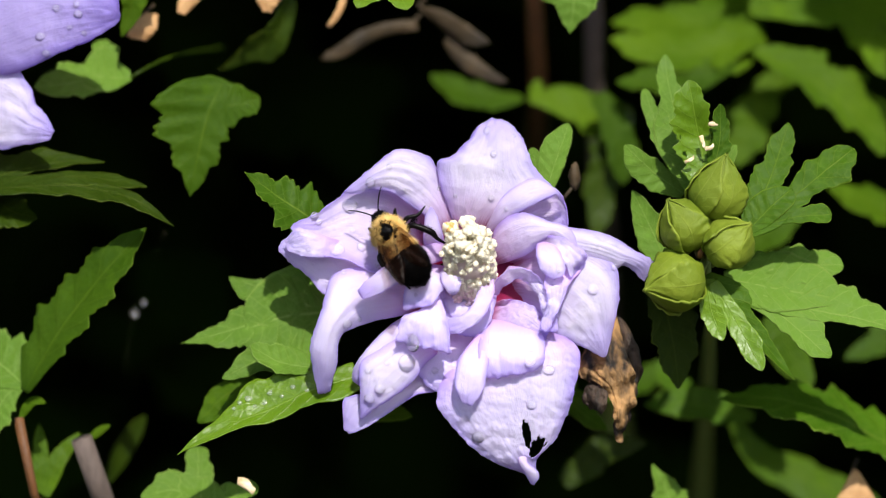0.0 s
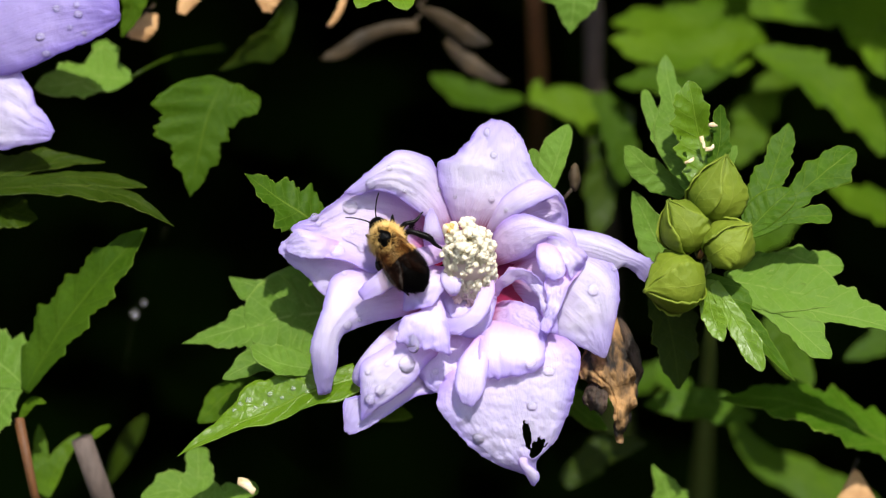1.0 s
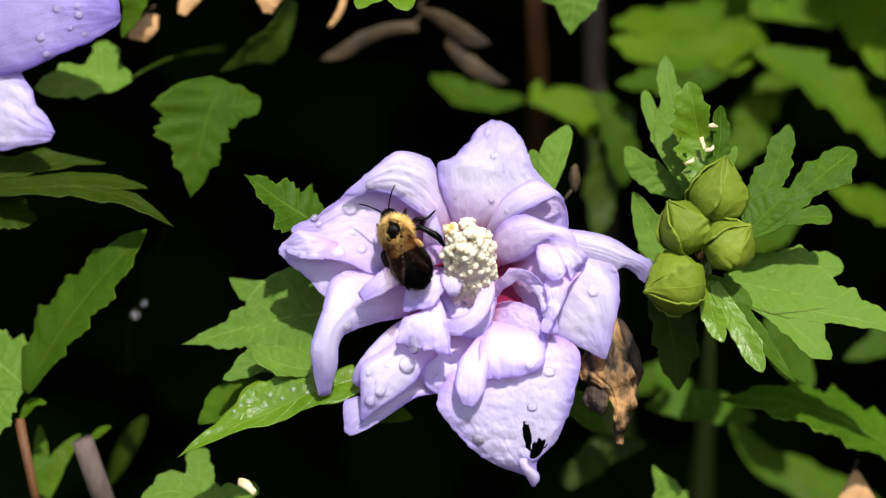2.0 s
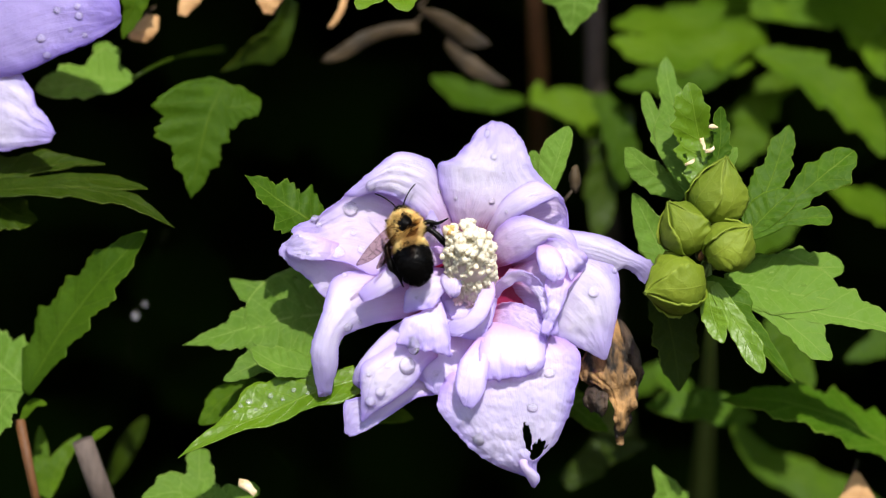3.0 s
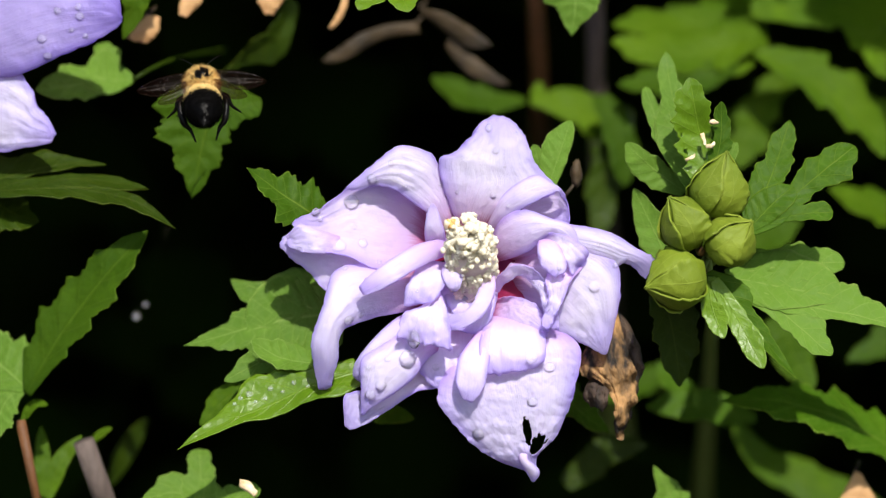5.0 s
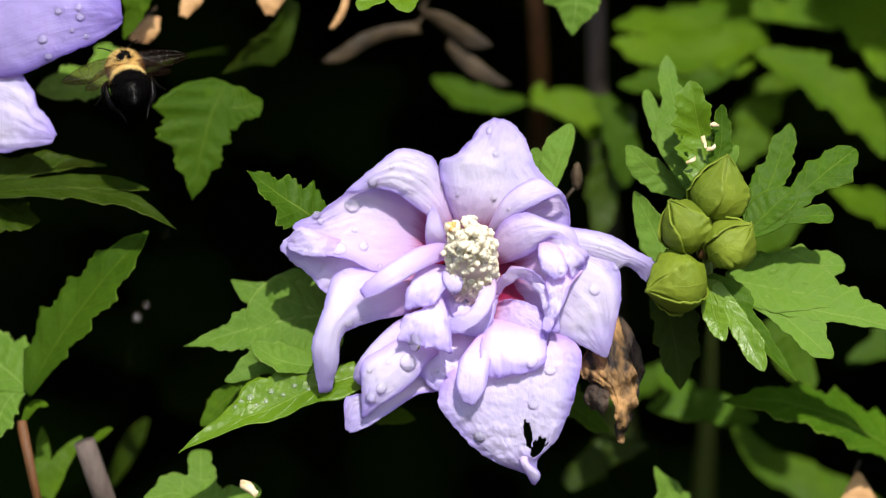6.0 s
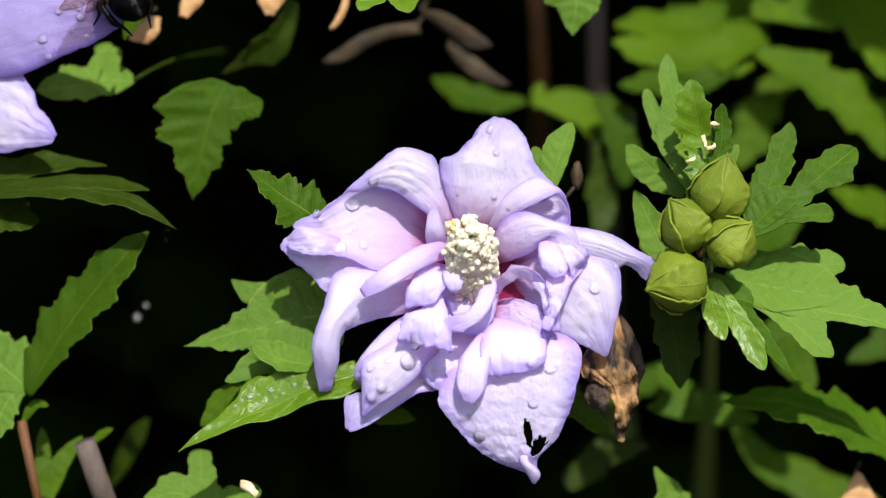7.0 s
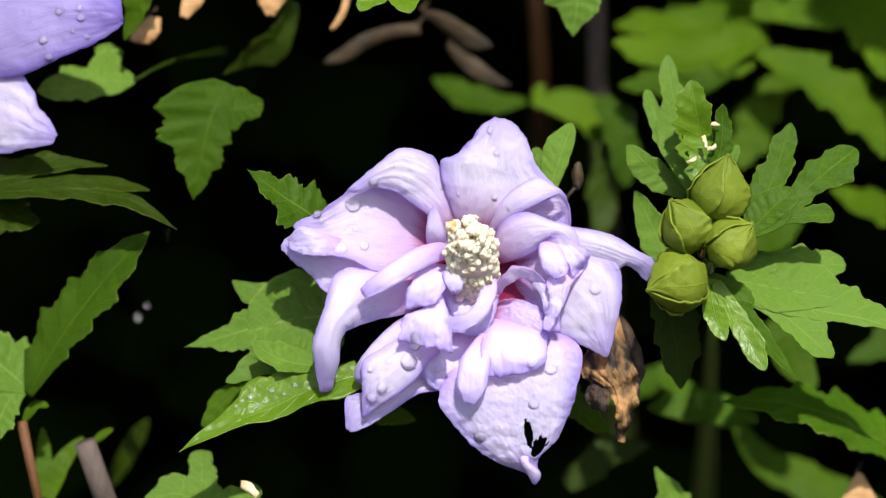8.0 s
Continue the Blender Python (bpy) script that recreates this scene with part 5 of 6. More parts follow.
lobed_leaf(shrub, [([(-49.9, 13.0, -60.9), (-52.4, 19.5, -52.2), (-53.1, 25.5, -44.3)], (7.3, 7.1, 5.4, 3.7, 2.9), (7.3, 6.6, 4.9, 3.4, 3.2), 3),
            ([(-48.7, 13.4, -60.3), (-56.4, 18.7, -53.3), (-65.1, 17.7, -54.6)], (5.8, 6.4, 4.4, 0.9), (7.3, 7.6, 5.5, 0.9), 3),
            ([(-49.9, 13.4, -60.3), (-45.3, 17.8, -54.5), (-39.6, 19.3, -52.5)], (6.8, 6.8, 3.8, 1.9), (4.1, 4.1, 3.0, 1.9), 3)],
           (0.0, -0.8, 0.6), LEAF_PALE, fold=0.08, depth=0.2, seed=45)
lobed_leaf(shrub, [([(-88.5, 31.0, -54.8), (-88.4, 33.1, -46.8), (-89.1, 35.0, -39.4)], (1.0, 1.8, 2.0, 1.5, 0.4), (1.0, 1.6, 1.9, 1.5, 0.4), 1),
            ([(-87.3, 31.0, -55.4), (-84.4, 33.6, -47.5), (-80.1, 35.9, -41.6)], (1.2, 2.2, 2.5, 1.7, 0.5), (1.0, 1.7, 2.0, 1.5, 0.5), 1)],
           (0.16, -0.95, 0.25), LEAF, fold=0.15, depth=0.1, seed=46)
lobed_leaf(shrub, [([(-77.9, 30.6, -42.9), (-75.3, 30.4, -41.0), (-72.9, 30.2, -39.5)], (0.6, 1.1, 1.1, 0.3), (0.6, 1.1, 1.1, 0.3), 0.5)],
           (0, -0.7, 0.6), LEAF, fold=0.05, depth=0.05, seed=48)
lobed_leaf(shrub, [([(-76.9, 68.0, -54.7), (-72.9, 67.0, -46.8), (-68.0, 66.0, -39.0)], (0.8, 2.2, 2.7, 2.4, 0.8), (0.8, 2.2, 2.4, 1.9, 0.8), 1)],
           (0.3, -0.8, 0.1), LEAF_DARK, fold=0.05, depth=0.1, seed=49)
lobed_leaf(shrub, [([(-19.8, 27.6, -34.1), (-12.9, 27.0, -36.1), (-6.1, 26.4, -37.7)], (1.4, 3.4, 3.8, 2.7, 0.5), (1.4, 3.4, 3.8, 2.7, 0.5), 1.5)],
           (0, -0.7, 0.7), LEAF, fold=0.05, depth=0.1, seed=50)
lobed_leaf(shrub, [([(78.0, 70.0, -15.6), (80.5, 68.0, -23.4), (85.5, 66.0, -32.4)], (4.3, 5.7, 6.3, 4.3, 1.4), (4.3, 6.3, 6.8, 4.3, 1.4), 2)],
           (0.2, -0.8, 0.5), LEAF, fold=0.05, depth=0.15, seed=51)
lobed_leaf(shrub, [([(113.7, 82.0, -15.8), (102.8, 80.0, -22.4), (94.6, 78.0, -26.3)], (3.0, 4.5, 5.1, 3.0, 0.8), (3.0, 4.5, 4.5, 3.0, 0.8), 2)],
           (0.2, -0.7, 0.6), LEAF_DEEP, fold=0.08, depth=0.2, seed=55)
lobed_leaf(shrub, [([(67.4, 84.0, -3.9), (73.9, 83.0, 1.5), (84.5, 82.0, 6.1)], (3.2, 5.4, 5.7, 3.8, 0.8), (3.2, 6.3, 6.3, 4.7, 0.8), 2)],
           (0.2, -0.7, 0.6), LEAF_DEEP, fold=0.08, depth=0.2, seed=58)
lobed_leaf(shrub, [([(36.7, 84.0, 36.1), (40.7, 83.0, 28.1), (43.3, 82.0, 14.7)], (3.0, 5.0, 5.9, 5.0, 1.5), (2.1, 3.9, 4.4, 3.9, 1.2), 2)],
           (0.2, -0.7, 0.6), LEAF_DEEP, fold=0.08, depth=0.2, seed=56)
lobed_leaf(shrub, [([(28.3, 70.0, -54.9), (38.8, 70.0, -47.0), (47.9, 70.0, -45.7)], (2.0, 4.1, 4.6, 3.3, 0.7), (2.0, 4.1, 4.6, 3.3, 0.7), 2)],
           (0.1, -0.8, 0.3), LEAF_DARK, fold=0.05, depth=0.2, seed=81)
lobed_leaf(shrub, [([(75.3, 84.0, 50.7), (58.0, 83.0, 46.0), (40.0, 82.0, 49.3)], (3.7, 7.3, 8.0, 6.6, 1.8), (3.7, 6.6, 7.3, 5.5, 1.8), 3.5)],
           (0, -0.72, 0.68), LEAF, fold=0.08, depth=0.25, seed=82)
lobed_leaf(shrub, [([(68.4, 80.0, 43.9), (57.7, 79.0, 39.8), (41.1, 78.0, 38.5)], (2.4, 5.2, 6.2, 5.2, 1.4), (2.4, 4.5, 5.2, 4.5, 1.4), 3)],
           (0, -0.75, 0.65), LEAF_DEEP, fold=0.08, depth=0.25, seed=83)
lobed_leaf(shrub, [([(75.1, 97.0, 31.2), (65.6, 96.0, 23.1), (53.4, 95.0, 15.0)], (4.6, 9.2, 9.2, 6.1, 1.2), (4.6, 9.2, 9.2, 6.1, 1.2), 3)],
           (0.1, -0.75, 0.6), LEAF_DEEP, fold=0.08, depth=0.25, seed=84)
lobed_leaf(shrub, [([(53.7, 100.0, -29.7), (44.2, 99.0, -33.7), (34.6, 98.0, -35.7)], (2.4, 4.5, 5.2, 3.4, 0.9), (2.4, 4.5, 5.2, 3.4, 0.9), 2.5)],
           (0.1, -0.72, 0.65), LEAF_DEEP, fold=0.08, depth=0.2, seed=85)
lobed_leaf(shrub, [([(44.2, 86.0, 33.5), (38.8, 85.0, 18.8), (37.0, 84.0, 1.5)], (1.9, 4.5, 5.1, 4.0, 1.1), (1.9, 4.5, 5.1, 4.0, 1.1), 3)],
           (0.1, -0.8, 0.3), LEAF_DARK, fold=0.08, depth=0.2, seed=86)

# pale patch that paints the glare on this leaf's edge
petal(shrub, [(-43.4, 9.3, -49.6), (-41.2, 9.0, -50.2), (-39.6, 9.0, -52.6)], [(-43.6, 9.3, -51.2), (-41.6, 9.0, -52.6), (-40.2, 9.0, -53.4)], 0.3, 1.0, SCORCH_AND_GLARE, 12, 6, None, "pale glare modelled as a patch on the leaf edge", 9.0, "bite_or_glare_patch")
# petiole of the pale leaf, and two drops hanging from a spider's thread
rod("leaf_stalk", [(-68.4, 33.6, 37.5), (-63.6, 39.6, 40.8), (-58.7, 50.4, 43.4), (-51.9, 96.0, 47.4)], [0.45, 0.4, 0.4, 0.5], LEAF_DARK, shrub, "", 7, 14)
rod("thread", [(-62.8, 62.4, 5.3), (-67.7, 62.4, -10.3), (-70.6, 62.4, -15.4), (-73.0, 67.2, -32.5)], [0.012, 0.012, 0.012, 0.012], BARK, shrub, "spider thread", 4, 14)
for at, r in (((-70.2, 62.4, -15.7), 0.0009), ((-68.1, 62.4, -13.0), 0.0006)):
    bm = bmesh.new()
    blob(bm, mm(at), (r, r, r * 1.1), None, 0.05, 500.0, 10, 14)
    part("water_drop", bm, WATER, shrub, "hanging raindrop")

# dried leaves caught among the twigs
def dried_leaf(left, right, mat, seed):
    dry = thing("dried_leaf", left[0], "curled tan dried leaf caught among the twigs", "dried leaf", "dried leaves")
    petal(dry, left, right, 1.0, 1.6, mat, 26, 10, None, "", seed, "blade")
    rod("stalk", [left[0], tuple(Vector(left[0]) + Vector((1.5, 5, 2)))], [0.5, 0.4], TAN_DARK, dry, "", 6, 4)


dried_leaf([(-5.7, 63.6, 52.1), (-12.2, 62.4, 51.4), (-18.7, 61.8, 49.4), (-25.1, 61.2, 44.8), (-27.7, 61.2, 43.2)], [(-5.1, 63.6, 49.5), (-10.9, 63.6, 48.7), (-16.1, 63.0, 46.9), (-22.6, 61.8, 42.9), (-27.1, 61.4, 42.6)], TAN_DARK, 60.0)
dried_leaf([(-5.1, 64.8, 55.4), (0.8, 62.4, 54.0), (7.3, 61.8, 50.1), (11.4, 61.8, 46.6)], [(-3.8, 65.4, 53.5), (0.8, 64.2, 49.6), (6.0, 63.0, 46.2), (10.5, 62.2, 46.1)], TAN_DARK, 62.0)
dried_leaf([(1.4, 66.0, 49.7), (6.0, 64.8, 45.7), (11.2, 64.2, 41.1), (15.7, 64.2, 37.8)], [(0.8, 66.0, 46.4), (3.4, 65.4, 42.5), (7.3, 64.8, 39.2), (13.8, 64.6, 37.2)], TAN_DARK, 64.0)
dried_leaf([(-65.6, 36.0, 51.9), (-68.2, 34.8, 49.1), (-69.9, 34.2, 46.5)], [(-62.7, 36.0, 51.4), (-63.2, 35.0, 47.8), (-65.5, 34.6, 45.3)], TAN, 66.0)
dried_leaf([(-55.8, 36.0, 58.5), (-58.2, 34.8, 54.7), (-58.4, 34.2, 51.5)], [(-52.6, 36.0, 57.9), (-53.8, 35.0, 54.1), (-56.9, 34.6, 51.3)], TAN, 68.0)
dried_leaf([(-42.0, 36.0, 59.2), (-41.3, 34.8, 55.3), (-39.4, 34.2, 52.1)], [(-33.2, 36.0, 59.2), (-35.0, 35.0, 55.3), (-37.5, 34.6, 52.0)], TAN, 70.0)
dried_leaf([(-21.9, 36.0, 57.9), (-23.1, 34.8, 52.8), (-25.3, 34.6, 48.8)], [(-20.4, 36.0, 57.3), (-21.6, 35.0, 52.2), (-24.3, 34.8, 48.3)], TAN, 72.0)
dried_leaf([(91.8, 36.0, -49.5), (89.2, 34.8, -53.8), (86.0, 34.2, -60.0)], [(93.1, 36.0, -49.9), (96.1, 35.0, -55.1), (98.6, 34.6, -60.1)], TAN, 74.0)

# the shrub's many other leaves: shade-coloured inside, crown added overhead, skirts below and at the sides
templates = []
for k in range(4):
    bm = leaf_shape(44, 26, (0.66, 0.66), 5, 0.1, 0.05, 70.0 + k, 32, 0.2, nu=13, nv=2)
    bm.verts.index_update()
    templates.append(([tuple(v.co) for v in bm.verts], [[v.index for v in f.verts] for f in bm.faces]))
    bm.free()


def foliage(name, count, low, high, seed, label, mat, keep=lambda p: True, size=1.0):
    """Scattered leaves within a block of the shrub; low and high in mm."""
    r = random.Random(seed)
    verts, faces, start = [], [], 0
    shapes = [(np.array(v), np.array(f)) for v, f in templates]
    while count:
        p = Vector([r.uniform(a, b) for a, b in zip(low, high)])
        if not keep(p):
            continue
        count -= 1
        v, f = shapes[r.randrange(4)]
        n = Vector((r.gauss(0, 0.45), r.gauss(-0.45, 0.4), r.gauss(0.75, 0.3))).normalized()
        turn = np.array(n.to_track_quat("Z", "Y").to_matrix() @ Matrix.Rotation(r.uniform(0, 6.283), 3, "Z")) * 0.001 * size * r.uniform(0.7, 1.3)
        verts.append(v @ turn.T + np.array(mm(p) - shrub.location))
        faces.append(f + start)
        start += len(v)
    verts, faces = np.concatenate(verts), np.concatenate(faces)
    me = bpy.data.meshes.new(name)
    me.from_pydata(verts.tolist(), [], faces.tolist())
    me.materials.append(mat)
    me.polygons.foreach_set("use_smooth", [True] * len(me.polygons))
    ob = new(name, me)
    ob.parent = shrub
    return tagged(ob, label, kind="stuff")


def rounded(p, deep, wide, thick, tall):
    """Whether a place lies within the shrub's rounded outline."""
    n = 1 + 0.25 * noise.noise(p * 0.006)
    return (p.x / wide) ** 2 + ((p.y - deep) / thick) ** 2 + ((p.z + 300) / tall) ** 2 < n


foliage("inner_foliage", 6000, (-450, 275, -420), (450, 800, 260), 11, "leaves deep inside the shrub, coloured near-black for its shade", LEAF_INNER_SHADE)
foliage("back_foliage", 5200, (-700, 700, -700), (700, 1500, 520), 16, "leaves at the back of the shrub, coloured near-black for its shade", LEAF_INNER_SHADE, lambda p: rounded(p, 1000, 760, 560, 820), 2.2)
# out-of-view leaves added to keep the sun off the shrub's inside
foliage("crown_foliage", 9500, (-560, -330, 105), (560, 700, 460), 12, "unseen crown leaves added overhead to shade the shrub's inside", LEAF, lambda p: p.y + 1.09 * p.z > 180 and p.z > 100 + 0.12 * p.y and rounded(p, 350, 640, 720, 820))
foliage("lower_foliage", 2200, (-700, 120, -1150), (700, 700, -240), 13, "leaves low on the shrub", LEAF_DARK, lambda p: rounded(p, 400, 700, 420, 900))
foliage("side_foliage", 900, (-700, 60, -420), (-260, 500, 260), 14, "leaves beside the blooms", LEAF, lambda p: rounded(p, 350, 700, 500, 820))
foliage("side_foliage", 900, (260, 60, -420), (700, 500, 260), 15, "leaves beside the buds", LEAF, lambda p: rounded(p, 350, 700, 500, 820))

# ---- ground ----
side = 60.0
rows = [[Vector(((i / 60 - 0.5) * 2 * side * abs(i / 60 - 0.5) * 2, (j / 60 - 0.5) * 2 * side * abs(j / 60 - 0.5) * 2, 0)) for j in range(61)] for i in range(61)]
for row in rows:
    for p in row:
        p.z = 0.03 * noise.noise(p * 1.7) * min(1, 8 / (1 + p.length))
far = bmesh.new()
sheet(far, [[Vector((p.x * 40 if abs(p.x) > 40 else p.x, p.y * 40 if abs(p.y) > 40 else p.y, p.z)) for p in row] for row in rows])
me = bpy.data.meshes.new("ground")
far.to_mesh(me)
far.free()
me.materials.append(SOIL)
tagged(new("ground", me), "dark bare garden soil under the shrub", "ground", kind="structure")

# ---- the bumblebee: x to its right, y towards its head, z up from its back; millimetres round the thorax ----
bee = new("bumblebee")
tagged(bee, "furry bumblebee with golden thorax, glossy black abdomen and smoky wings", "bumblebee")


def bee_part(name, bm, mat, hinge=(0, 0, 0), label="", parent=None):
    """A part of the bee, modelled in millimetres; it turns about its hinge."""
    bmesh.ops.translate(bm, verts=bm.verts, vec=-Vector(hinge))
    bmesh.ops.scale(bm, verts=bm.verts, vec=(0.001, 0.001, 0.001))
    me = bpy.data.meshes.new(name)
    bm.to_mesh(me)
    bm.free()
    me.materials.append(mat)
    for p in me.polygons:
        p.use_smooth = True
    ob = new(name, me)
    ob.parent = parent or bee
    ob.location = Vector(hinge) * 0.001
    if label:
        ob["label"] = label
    return ob


def fur(name, centre, size, count, length, mat, seed, keep, parent, label=""):
    """Short hairs standing on an egg-shaped body."""
    r = random.Random(seed)
    bm = bmesh.new()
    done = 0
    while done < count:
        n = Vector((r.gauss(0, 1), r.gauss(0, 1), r.gauss(0, 1))).normalized()
        if not keep(n):
            continue
        done += 1
        root = Vector(centre) + Vector((n.x * size[0], n.y * size[1], n.z * size[2])) * 0.95
        way = (n + Vector((r.gauss(0, 0.3), r.gauss(0, 0.3) - 0.25, r.gauss(0, 0.3)))).normalized()
        side = way.orthogonal().normalized() * 0.05
        other_side = way.cross(side).normalized() * 0.05
        tip = root + way * length * (0.6 + 0.6 * r.random())
        a, b, c, d = (bm.verts.new(p) for p in (root + side, root - side * 0.5 + other_side, root - side * 0.5 - other_side, tip))
        for f in ((a, b, d), (b, c, d), (c, a, d)):
            bm.faces.new(f)
    return tagged(bee_part(name, bm, mat, (0, 0, 0), label, parent), kind="stuff")


bm = bmesh.new()
blob(bm, (0, 0, 0), (3.2, 3.5, 3.0), None, 0.06, 1.0, 14, 20)
thorax = bee_part("thorax", bm, GOLD_FUR, label="golden furry thorax with a bald black spot")
fur("fur", (0, 0, 0), (3.2, 3.5, 3.0), 3000, 1.5, GOLD_FUR, 2, lambda n: not (n.z + 0.3 * noise.noise(n * 4) > 0.85), thorax)
fur("pale_fur", (0, 0, 0), (3.25, 3.55, 3.05), 2600, 1.6, PALE_FUR, 21, lambda n: not (n.z + 0.3 * noise.noise(n * 4) > 0.8), thorax, "pale yellow hair tips")
bm = bmesh.new()
blob(bm, (0, 0.2, 2.7), (1.5, 1.7, 0.72), None, 0.35, 1.0, 10, 16)
bee_part("bald_spot", bm, BLACK_CUTICLE, parent=thorax, label="bare glossy black spot")
fur("dark_fur", (0, 0.2, 0.1), (3.3, 3.5, 3.2), 700, 0.9, BLACK_FUR, 8, lambda n: 0.68 < n.z + 0.25 * noise.noise(n * 3) < 0.95, thorax, "dark hairs round the bare spot")

bm = bmesh.new()
prof = [(2.2, 2.0), (3.2, 3.4), (4.6, 4.3), (6.2, 4.75), (7.9, 4.8), (9.4, 4.3), (10.8, 3.3), (12.0, 2.1), (12.9, 1.1), (13.4, 0.3)]
rings = []
for k in range(40):
    s = k / 39 * (len(prof) - 1)
    i = min(int(s), len(prof) - 2)
    d = prof[i][0] + (prof[i + 1][0] - prof[i][0]) * (s - i)
    w = prof[i][1] + (prof[i + 1][1] - prof[i][1]) * (s - i)
    w *= 0.84
    w *= 1 - 0.03 * (1 - ((d - 2.0) / 2.2 % 1)) ** 3
    rings.append([bm.verts.new((math.cos(a) * w, -d, math.sin(a) * w * 0.82 - 0.3 - 0.03 * d)) for a in np.linspace(0, 2 * math.pi, 24, endpoint=False)])
for a, b in zip(rings, rings[1:]):
    for j in range(24):
        bm.faces.new((a[j], b[j], b[(j + 1) % 24], a[(j + 1) % 24]))
bm.faces.new(rings[-1])
bm.faces.new(rings[0][::-1])
abdomen = bee_part("abdomen", bm, BLACK_CUTICLE, label="plump glossy black abdomen")
fur("fur", (0, -7.4, -0.5), (3.95, 5.4, 3.3), 5200, 0.9, BLACK_FUR, 3, lambda n: n.y < 0.75, abdomen)
fur("yellow_band", (0, -4.5, -0.3), (3.5, 1.9, 2.95), 1700, 1.0, PALE_FUR, 4, lambda n: n.y > -0.3 + 0.3 * noise.noise(n * 5) and n.z > -0.3, abdomen, "band of golden hairs")

bm = bmesh.new()
blob(bm, (0, 4.5, -1.2), (1.8, 1.6, 1.7), None, 0.06, 1.0, 10, 14)
head = bee_part("head", bm, BLACK_CUTICLE, label="black head")
fur("fur", (0, 4.3, -1.0), (1.7, 1.4, 1.6), 300, 0.7, BLACK_FUR, 6, lambda n: n.z > 0.1, head)
for s in (-1, 1):
    bm = bmesh.new()
    blob(bm, (1.6 * s, 4.1, -1.6), (0.65, 0.7, 1.3), None, 0.0, 1.0, 8, 10)
    bee_part("eye", bm, BLACK_CUTICLE, parent=head, label="glossy black eye")
    bm = bmesh.new()
    tube(bm, [(0.6 * s, 4.9, -0.7), (1.3 * s, 6.2, 0.4), (3.0 * s, 8.2, 0.6), (4.4 * s, 9.4, 0.4)], [0.16, 0.14, 0.15, 0.12], 6, 12)
    bee_part("antenna", bm, BLACK_CUTICLE, parent=head, label="thin black feeler")


def wing(name, s, length, width, root, sweep):
    """A flat, veined wing that reaches sideways from its hinge."""
    rows = []
    for i in range(20):
        u = i / 19
        w = width * (0.22 + 0.78 * math.sin(math.pi * min(1.0, u ** 0.85 * 0.9 + 0.03)) ** 0.75) * max(0.06, 1 - u ** 6) ** 0.5
        rows.append([Vector(root) + Vector((s * length * u, sweep * u + w * (0.35 - v), 0.25 * math.sin(9 * v + 3 * u) * u)) for v in np.linspace(0, 1, 8)])
    bm = bmesh.new()
    sheet(bm, rows)
    ob = bee_part(name, bm, WING, root, "smoky brown translucent wing")
    return solid(ob, 0.00004)


wings = [(wing("forewing", s, 12.0, 4.2, (1.9 * s, 0.4, 2.3), -1.0), s, True) for s in (-1, 1)]
wings += [(wing("hindwing", s, 8.5, 3.2, (1.9 * s, -1.4, 2.0), -2.0), s, False) for s in (-1, 1)]


def leg(points, radii, hinge):
    bm = bmesh.new()
    tube(bm, points, radii, 7, 18, 0.15)
    return bee_part("leg", bm, BLACK_CUTICLE, hinge, "bristly black leg")


legs = {}
for s in (-1, 1):
    legs["fore", s] = leg([(1.6 * s, 2.2, -2.0), (2.8 * s, 3.2, -2.4), (3.3 * s, 4.3, -3.4), (3.6 * s, 5.0, -4.4)], [0.5, 0.6, 0.42, 0.16], (1.6 * s, 2.2, -2.0))
    legs["mid", s] = leg([(2.0 * s, 0.0, -2.2), (4.8 * s, 0.9, -1.2), (7.0 * s, 0.2, -1.6), (9.4 * s, 1.0, -2.2)], [0.45, 0.6, 0.38, 0.14], (2.0 * s, 0.0, -2.2))
    legs["hind", s] = leg([(2.0 * s, -1.8, -2.2), (4.5 * s, -2.4, -0.8), (4.9 * s, -4.4, -0.9), (4.7 * s, -7.4, -1.8), (3.9 * s, -8.6, -2.4), (3.3 * s, -11.6, -3.0)], [0.45, 0.65, 0.62, 0.8, 0.36, 0.16], (2.0 * s, -1.8, -2.2))
    for key, centre in ((("mid", s), (5.6 * s, 0, -1.8)), (("hind", s), (4.8 * s, -5.6, -1.3))):
        r = random.Random(9)
        bm = bmesh.new()
        for _ in range(160):
            p = Vector(centre) + Vector((r.gauss(0, 0.45), r.gauss(0, 1.1 if key[0] == "hind" else 0.45), r.gauss(0, 0.35)))
            q = p + Vector((r.gauss(0, 0.5) + 0.25 * s, r.gauss(0, 0.5) - 0.2, r.gauss(0, 0.5)))
            d = (q - p).orthogonal().normalized() * 0.05
            bm.faces.new([bm.verts.new(v) for v in (p + d, p - d, q)])
        hair = bee_part("bristles", bm, BLACK_FUR, parent=legs[key])
        hair.location = -legs[key].location
        hair["kind"] = "stuff"


# ---- what moves ----
def bee_at(place, forward, lean=0.0):
    """The bee's pose: its thorax at a place (mm), its head towards forward, its back to the lens and the sky."""
    y = Vector(forward).normalized()
    x = y.cross(Vector((lean, -0.85, 0.52))).normalized()
    m = Matrix((x, y, x.cross(y))).transposed().to_4x4()
    return Matrix.Translation(mm(place)) @ m


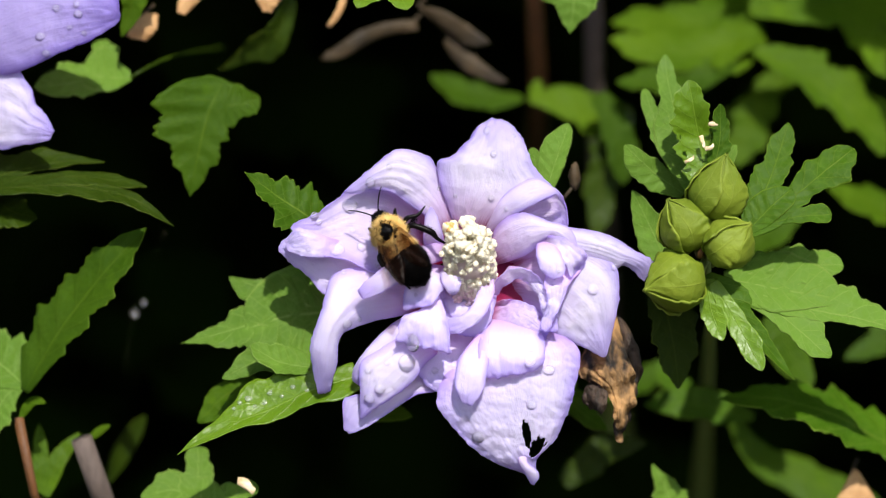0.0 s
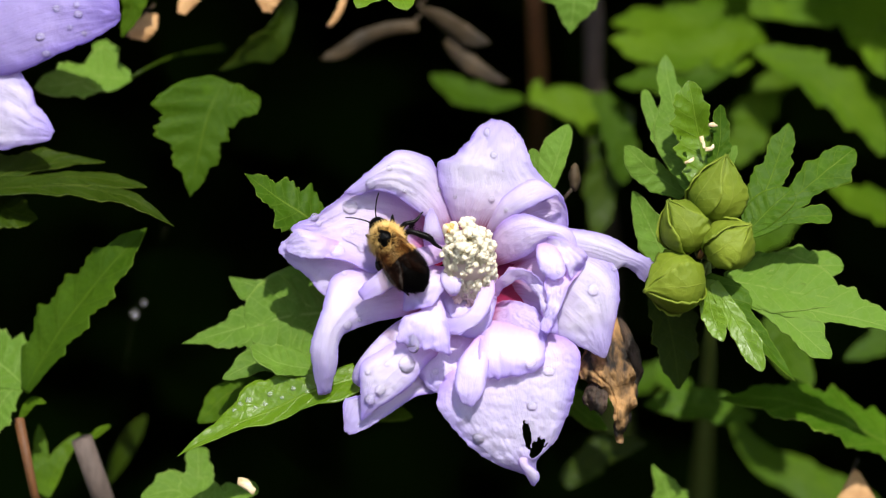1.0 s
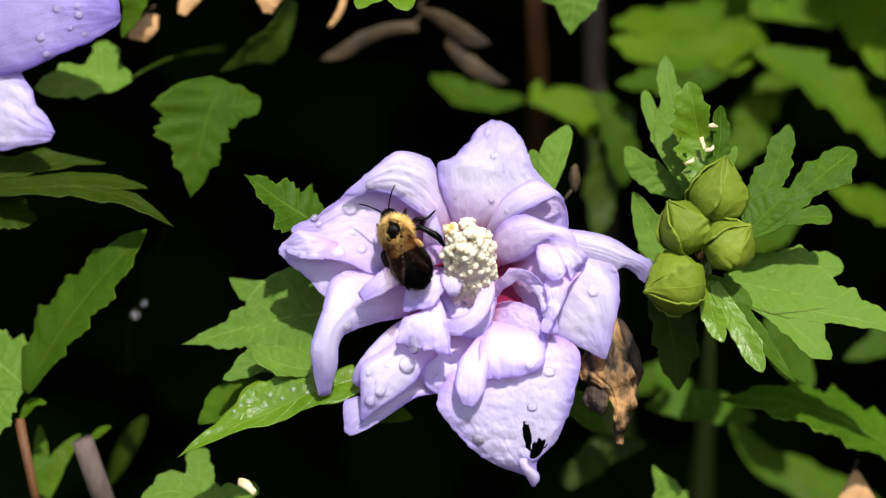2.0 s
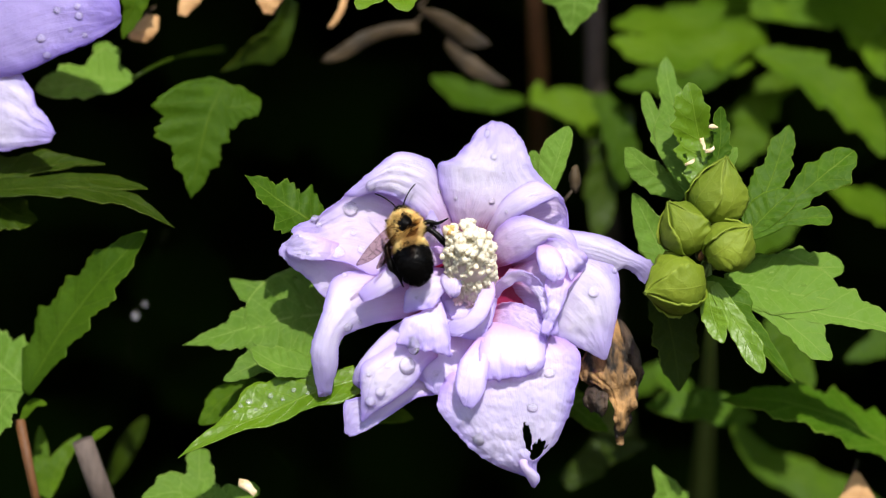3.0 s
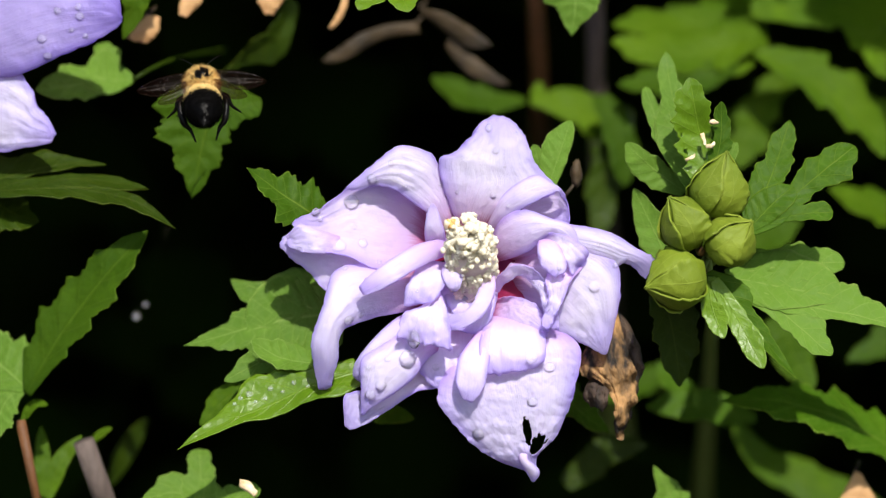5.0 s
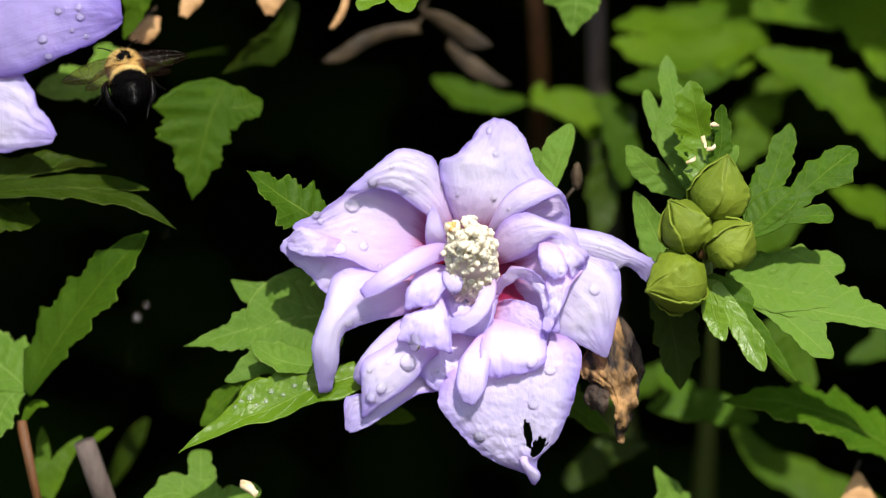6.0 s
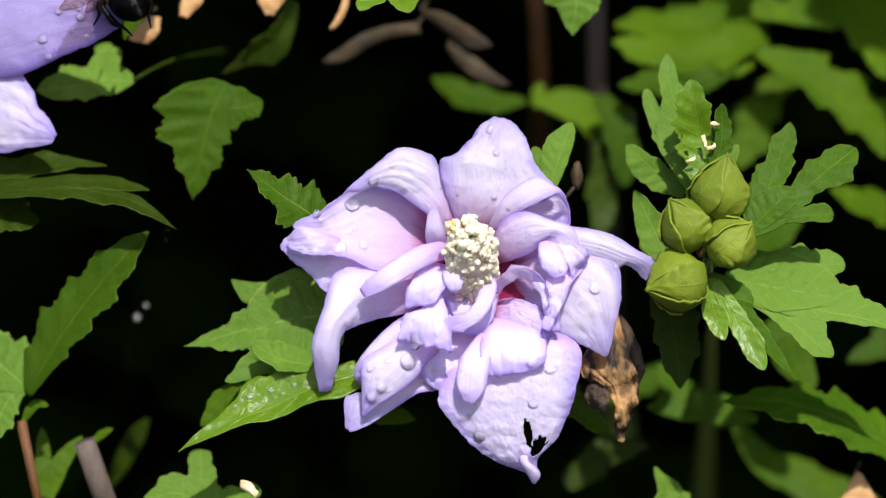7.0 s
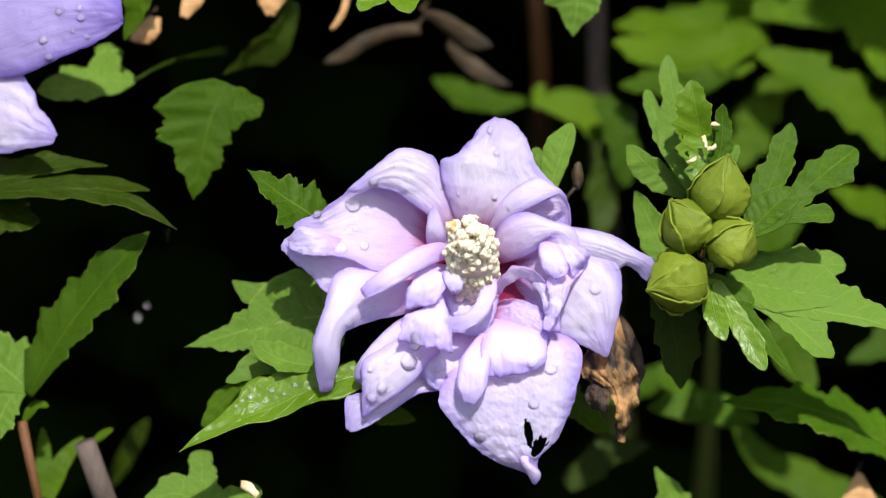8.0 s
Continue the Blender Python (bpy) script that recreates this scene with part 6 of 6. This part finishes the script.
def motions():
    # the bee feeds in the throat, lifts off and flies out past the second bloom
    walk(bee, [(t, bee_at(p, f, lean)) for t, p, f, lean in (
        (0.0, (-10.7, -5.5, 2.5), (-0.55, 0.24, 0.80), -0.50),
        (0.5, (-10.7, -5.5, 1.3), (-0.57, 0.24, 0.79), -0.50),
        (1.0, (-11.2, -5.5, 1.2), (-0.56, 0.24, 0.79), -0.50),
        (1.5, (-10.4, -5.5, 1.8), (-0.51, 0.24, 0.82), -0.50),
        (2.0, (-9.4, -5.5, 2.9), (-0.43, 0.24, 0.87), -0.40),
        (2.5, (-8.4, -5.5, 3.8), (-0.30, 0.27, 0.91), -0.30),
        (2.8, (-7.9, -5.5, 4.2), (-0.23, 0.26, 0.94), -0.20),
        (3.0, (-7.6, -5.5, 4.0), (-0.23, 0.40, 0.89), -0.10),
        (3.2, (-8.0, -5.5, 4.8), (-0.21, 0.24, 0.95), 0.00),
        (3.4, (-8.7, -6.7, 9.4), (0.11, 0.24, 0.96), 0.00),
        (3.5, (-8.2, -7.3, 10.7), (0.04, 0.44, 0.90), 0.00),
        (3.6, (-7.7, -7.9, 12.5), (0.03, 0.49, 0.87), 0.00),
        (3.7, (-6.8, -8.5, 13.9), (0.05, 0.64, 0.76), 0.00),
        (3.8, (-5.2, -9.1, 15.0), (0.05, 0.73, 0.69), 0.00),
        (3.9, (-3.7, -9.6, 16.7), (0.04, 0.77, 0.63), 0.00),
        (4.0, (-3.5, -9.6, 18.4), (-0.11, 0.80, 0.59), 0.00),
        (4.1, (-4.8, -9.6, 21.4), (-0.26, 0.75, 0.61), 0.00),
        (4.2, (-8.2, -9.6, 24.8), (-0.41, 0.82, 0.41), 0.00),
        (4.3, (-12.2, -9.6, 27.5), (-0.36, 0.83, 0.43), 0.00),
        (4.4, (-18.4, -9.6, 30.6), (-0.30, 0.80, 0.51), 0.00),
        (4.5, (-24.5, -9.6, 31.2), (-0.14, 0.80, 0.58), 0.00),
        (4.6, (-31.8, -9.6, 32.7), (-0.09, 0.79, 0.61), 0.00),
        (4.7, (-38.5, -9.6, 33.7), (-0.11, 0.79, 0.61), 0.00),
        (5.0, (-50.6, -7.2, 34.4), (-0.09, 0.78, 0.62), 0.00),
        (5.4, (-62.0, -3.6, 35.1), (-0.08, 0.77, 0.64), 0.00),
        (5.8, (-66.6, 2.4, 36.6), (-0.07, 0.77, 0.63), 0.00),
        (5.9, (-66.6, 3.0, 37.6), (-0.17, 0.80, 0.58), 0.00),
        (6.0, (-67.9, 3.6, 38.6), (-0.23, 0.80, 0.55), 0.00),
        (6.1, (-68.1, 3.6, 39.5), (-0.25, 0.78, 0.58), 0.00),
        (6.3, (-70.0, 3.6, 41.6), (-0.31, 0.78, 0.55), 0.00),
        (6.5, (-74.2, 3.0, 42.9), (-0.47, 0.72, 0.51), 0.00),
        (6.6, (-73.1, 2.4, 44.4), (-0.41, 0.73, 0.55), 0.00),
        (6.7, (-71.7, 1.8, 46.4), (-0.37, 0.73, 0.57), 0.00),
        (6.8, (-71.3, 1.8, 48.4), (-0.44, 0.71, 0.55), 0.00),
        (6.9, (-71.2, 1.8, 52.1), (-0.48, 0.67, 0.56), 0.00),
        (7.0, (-69.9, 1.8, 56.7), (-0.47, 0.70, 0.53), 0.00),
        (7.1, (-70.8, 1.8, 61.3), (-0.44, 0.72, 0.53), 0.00),
        (7.3, (-75.1, 2.4, 68.0), (-0.27, 0.80, 0.54), 0.00),
        (7.6, (-85.0, 4.8, 81.5), (-0.20, 0.77, 0.60), 0.00),
        (8.0, (-99.8, 7.2, 96.3), (-0.27, 0.69, 0.67), 0.00),
    )])
    # wings folded along the back, then spread and beating
    for w, s, fore in wings:
        home = w.location.copy()

        def set_at(sweep, flap, twist=0.0):
            return Matrix.Translation(home) @ Euler((radians(twist), radians(-s * flap), radians(s * sweep))).to_matrix().to_4x4()

        fold = set_at(-78 if fore else -70, 7 if fore else 5)
        rows = [(0.0, fold), (2.0, fold), (2.5, fold)]
        if s < 0:
            rows += [(2.8, set_at(-38 if fore else -46, 8)), (3.0, set_at(-32 if fore else -40, 4, 60)), (3.1, set_at(-25, -18))]
        else:
            rows += [(2.8, set_at(-78 if fore else -70, 7)), (3.0, set_at(-72, 62)), (3.1, set_at(-40, 55))]
        t, up = 3.2, -1
        while t < 8.01:
            rows.append((t, set_at((6 if up > 0 else -6) - (0 if fore else 12), (26 if up > 0 else -4), (72 if up > 0 else 38))))
            if t == 3.5:
                rows[-1] = (t, set_at(-30, 66, 70))
            t, up = round(t + 0.1, 2), -up
        if rows[-1][0] < 8.0:
            rows.append((8.0, set_at(0, 10)))
        walk(w, rows)
    # hind legs trail once it flies
    for (kind, s), ob in legs.items():
        home = ob.location.copy()
        still = Matrix.Translation(home)
        if kind == "hind":
            down = Matrix.Translation(home) @ Euler((radians(24), radians(s * 14), 0)).to_matrix().to_4x4()
            splay = Matrix.Translation(home) @ Euler((0, 0, radians(s * 36))).to_matrix().to_4x4()
            rest = splay if s > 0 else still
            walk(ob, [(0.0, rest), (3.2, rest), (3.5, still), (3.9, down), (8.0, down)])
        elif kind == "mid":
            tuck = Matrix.Translation(home) @ Euler((0, radians(s * 30), radians(-s * 35))).to_matrix().to_4x4()
            rest = still if s > 0 else Matrix.Translation(home) @ Euler((0, radians(-40), radians(50))).to_matrix().to_4x4()
            walk(ob, [(0.0, rest), (3.1, rest), (3.5, tuck), (8.0, tuck)])
    # the twig springs up as the bee leaves it, and the bloom turns on it
    sway = ((0.0, 0.15, -0.48, 0.95), (0.5, 0.15, -0.42, 0.85), (1.0, 0.15, -0.6, 1.15), (1.5, 0.12, -0.62, 1.2), (3.0, 0.05, -0.68, 1.1), (3.3, 0.05, -0.62, 1.0),
            (3.6, 0.05, -0.42, 0.75), (4.0, 0.0, 0.0, 0.05), (4.5, -0.02, 0.55, -0.2), (4.9, 0.0, 0.5, -0.1), (5.4, 0.0, -0.1, 0.1), (6.0, 0.0, -0.1, 0.05),
            (6.5, -0.02, 0.35, -0.05), (7.2, 0.0, 0.0, 0.0), (7.6, 0.0, -0.15, 0.15), (8.0, 0.0, 0.1, -0.1))
    for ob, share in ((bloom, 0.3), (twig, 0.35), (shoot, 0.0), (wilted, 0.2)):
        home = ob.location.copy()
        pivot = mm((55.0, home.y * 1000, -10.0))
        rows = []
        for t, x, z, turn in sway:
            swing = Matrix.Rotation(radians(-turn * share), 4, "Y")
            place = pivot + swing.to_3x3() @ (home - pivot) + Vector((x, 0, z)) * 0.001
            rows.append((t, Matrix.Translation(place) @ swing))
        walk(ob, rows)


motions()
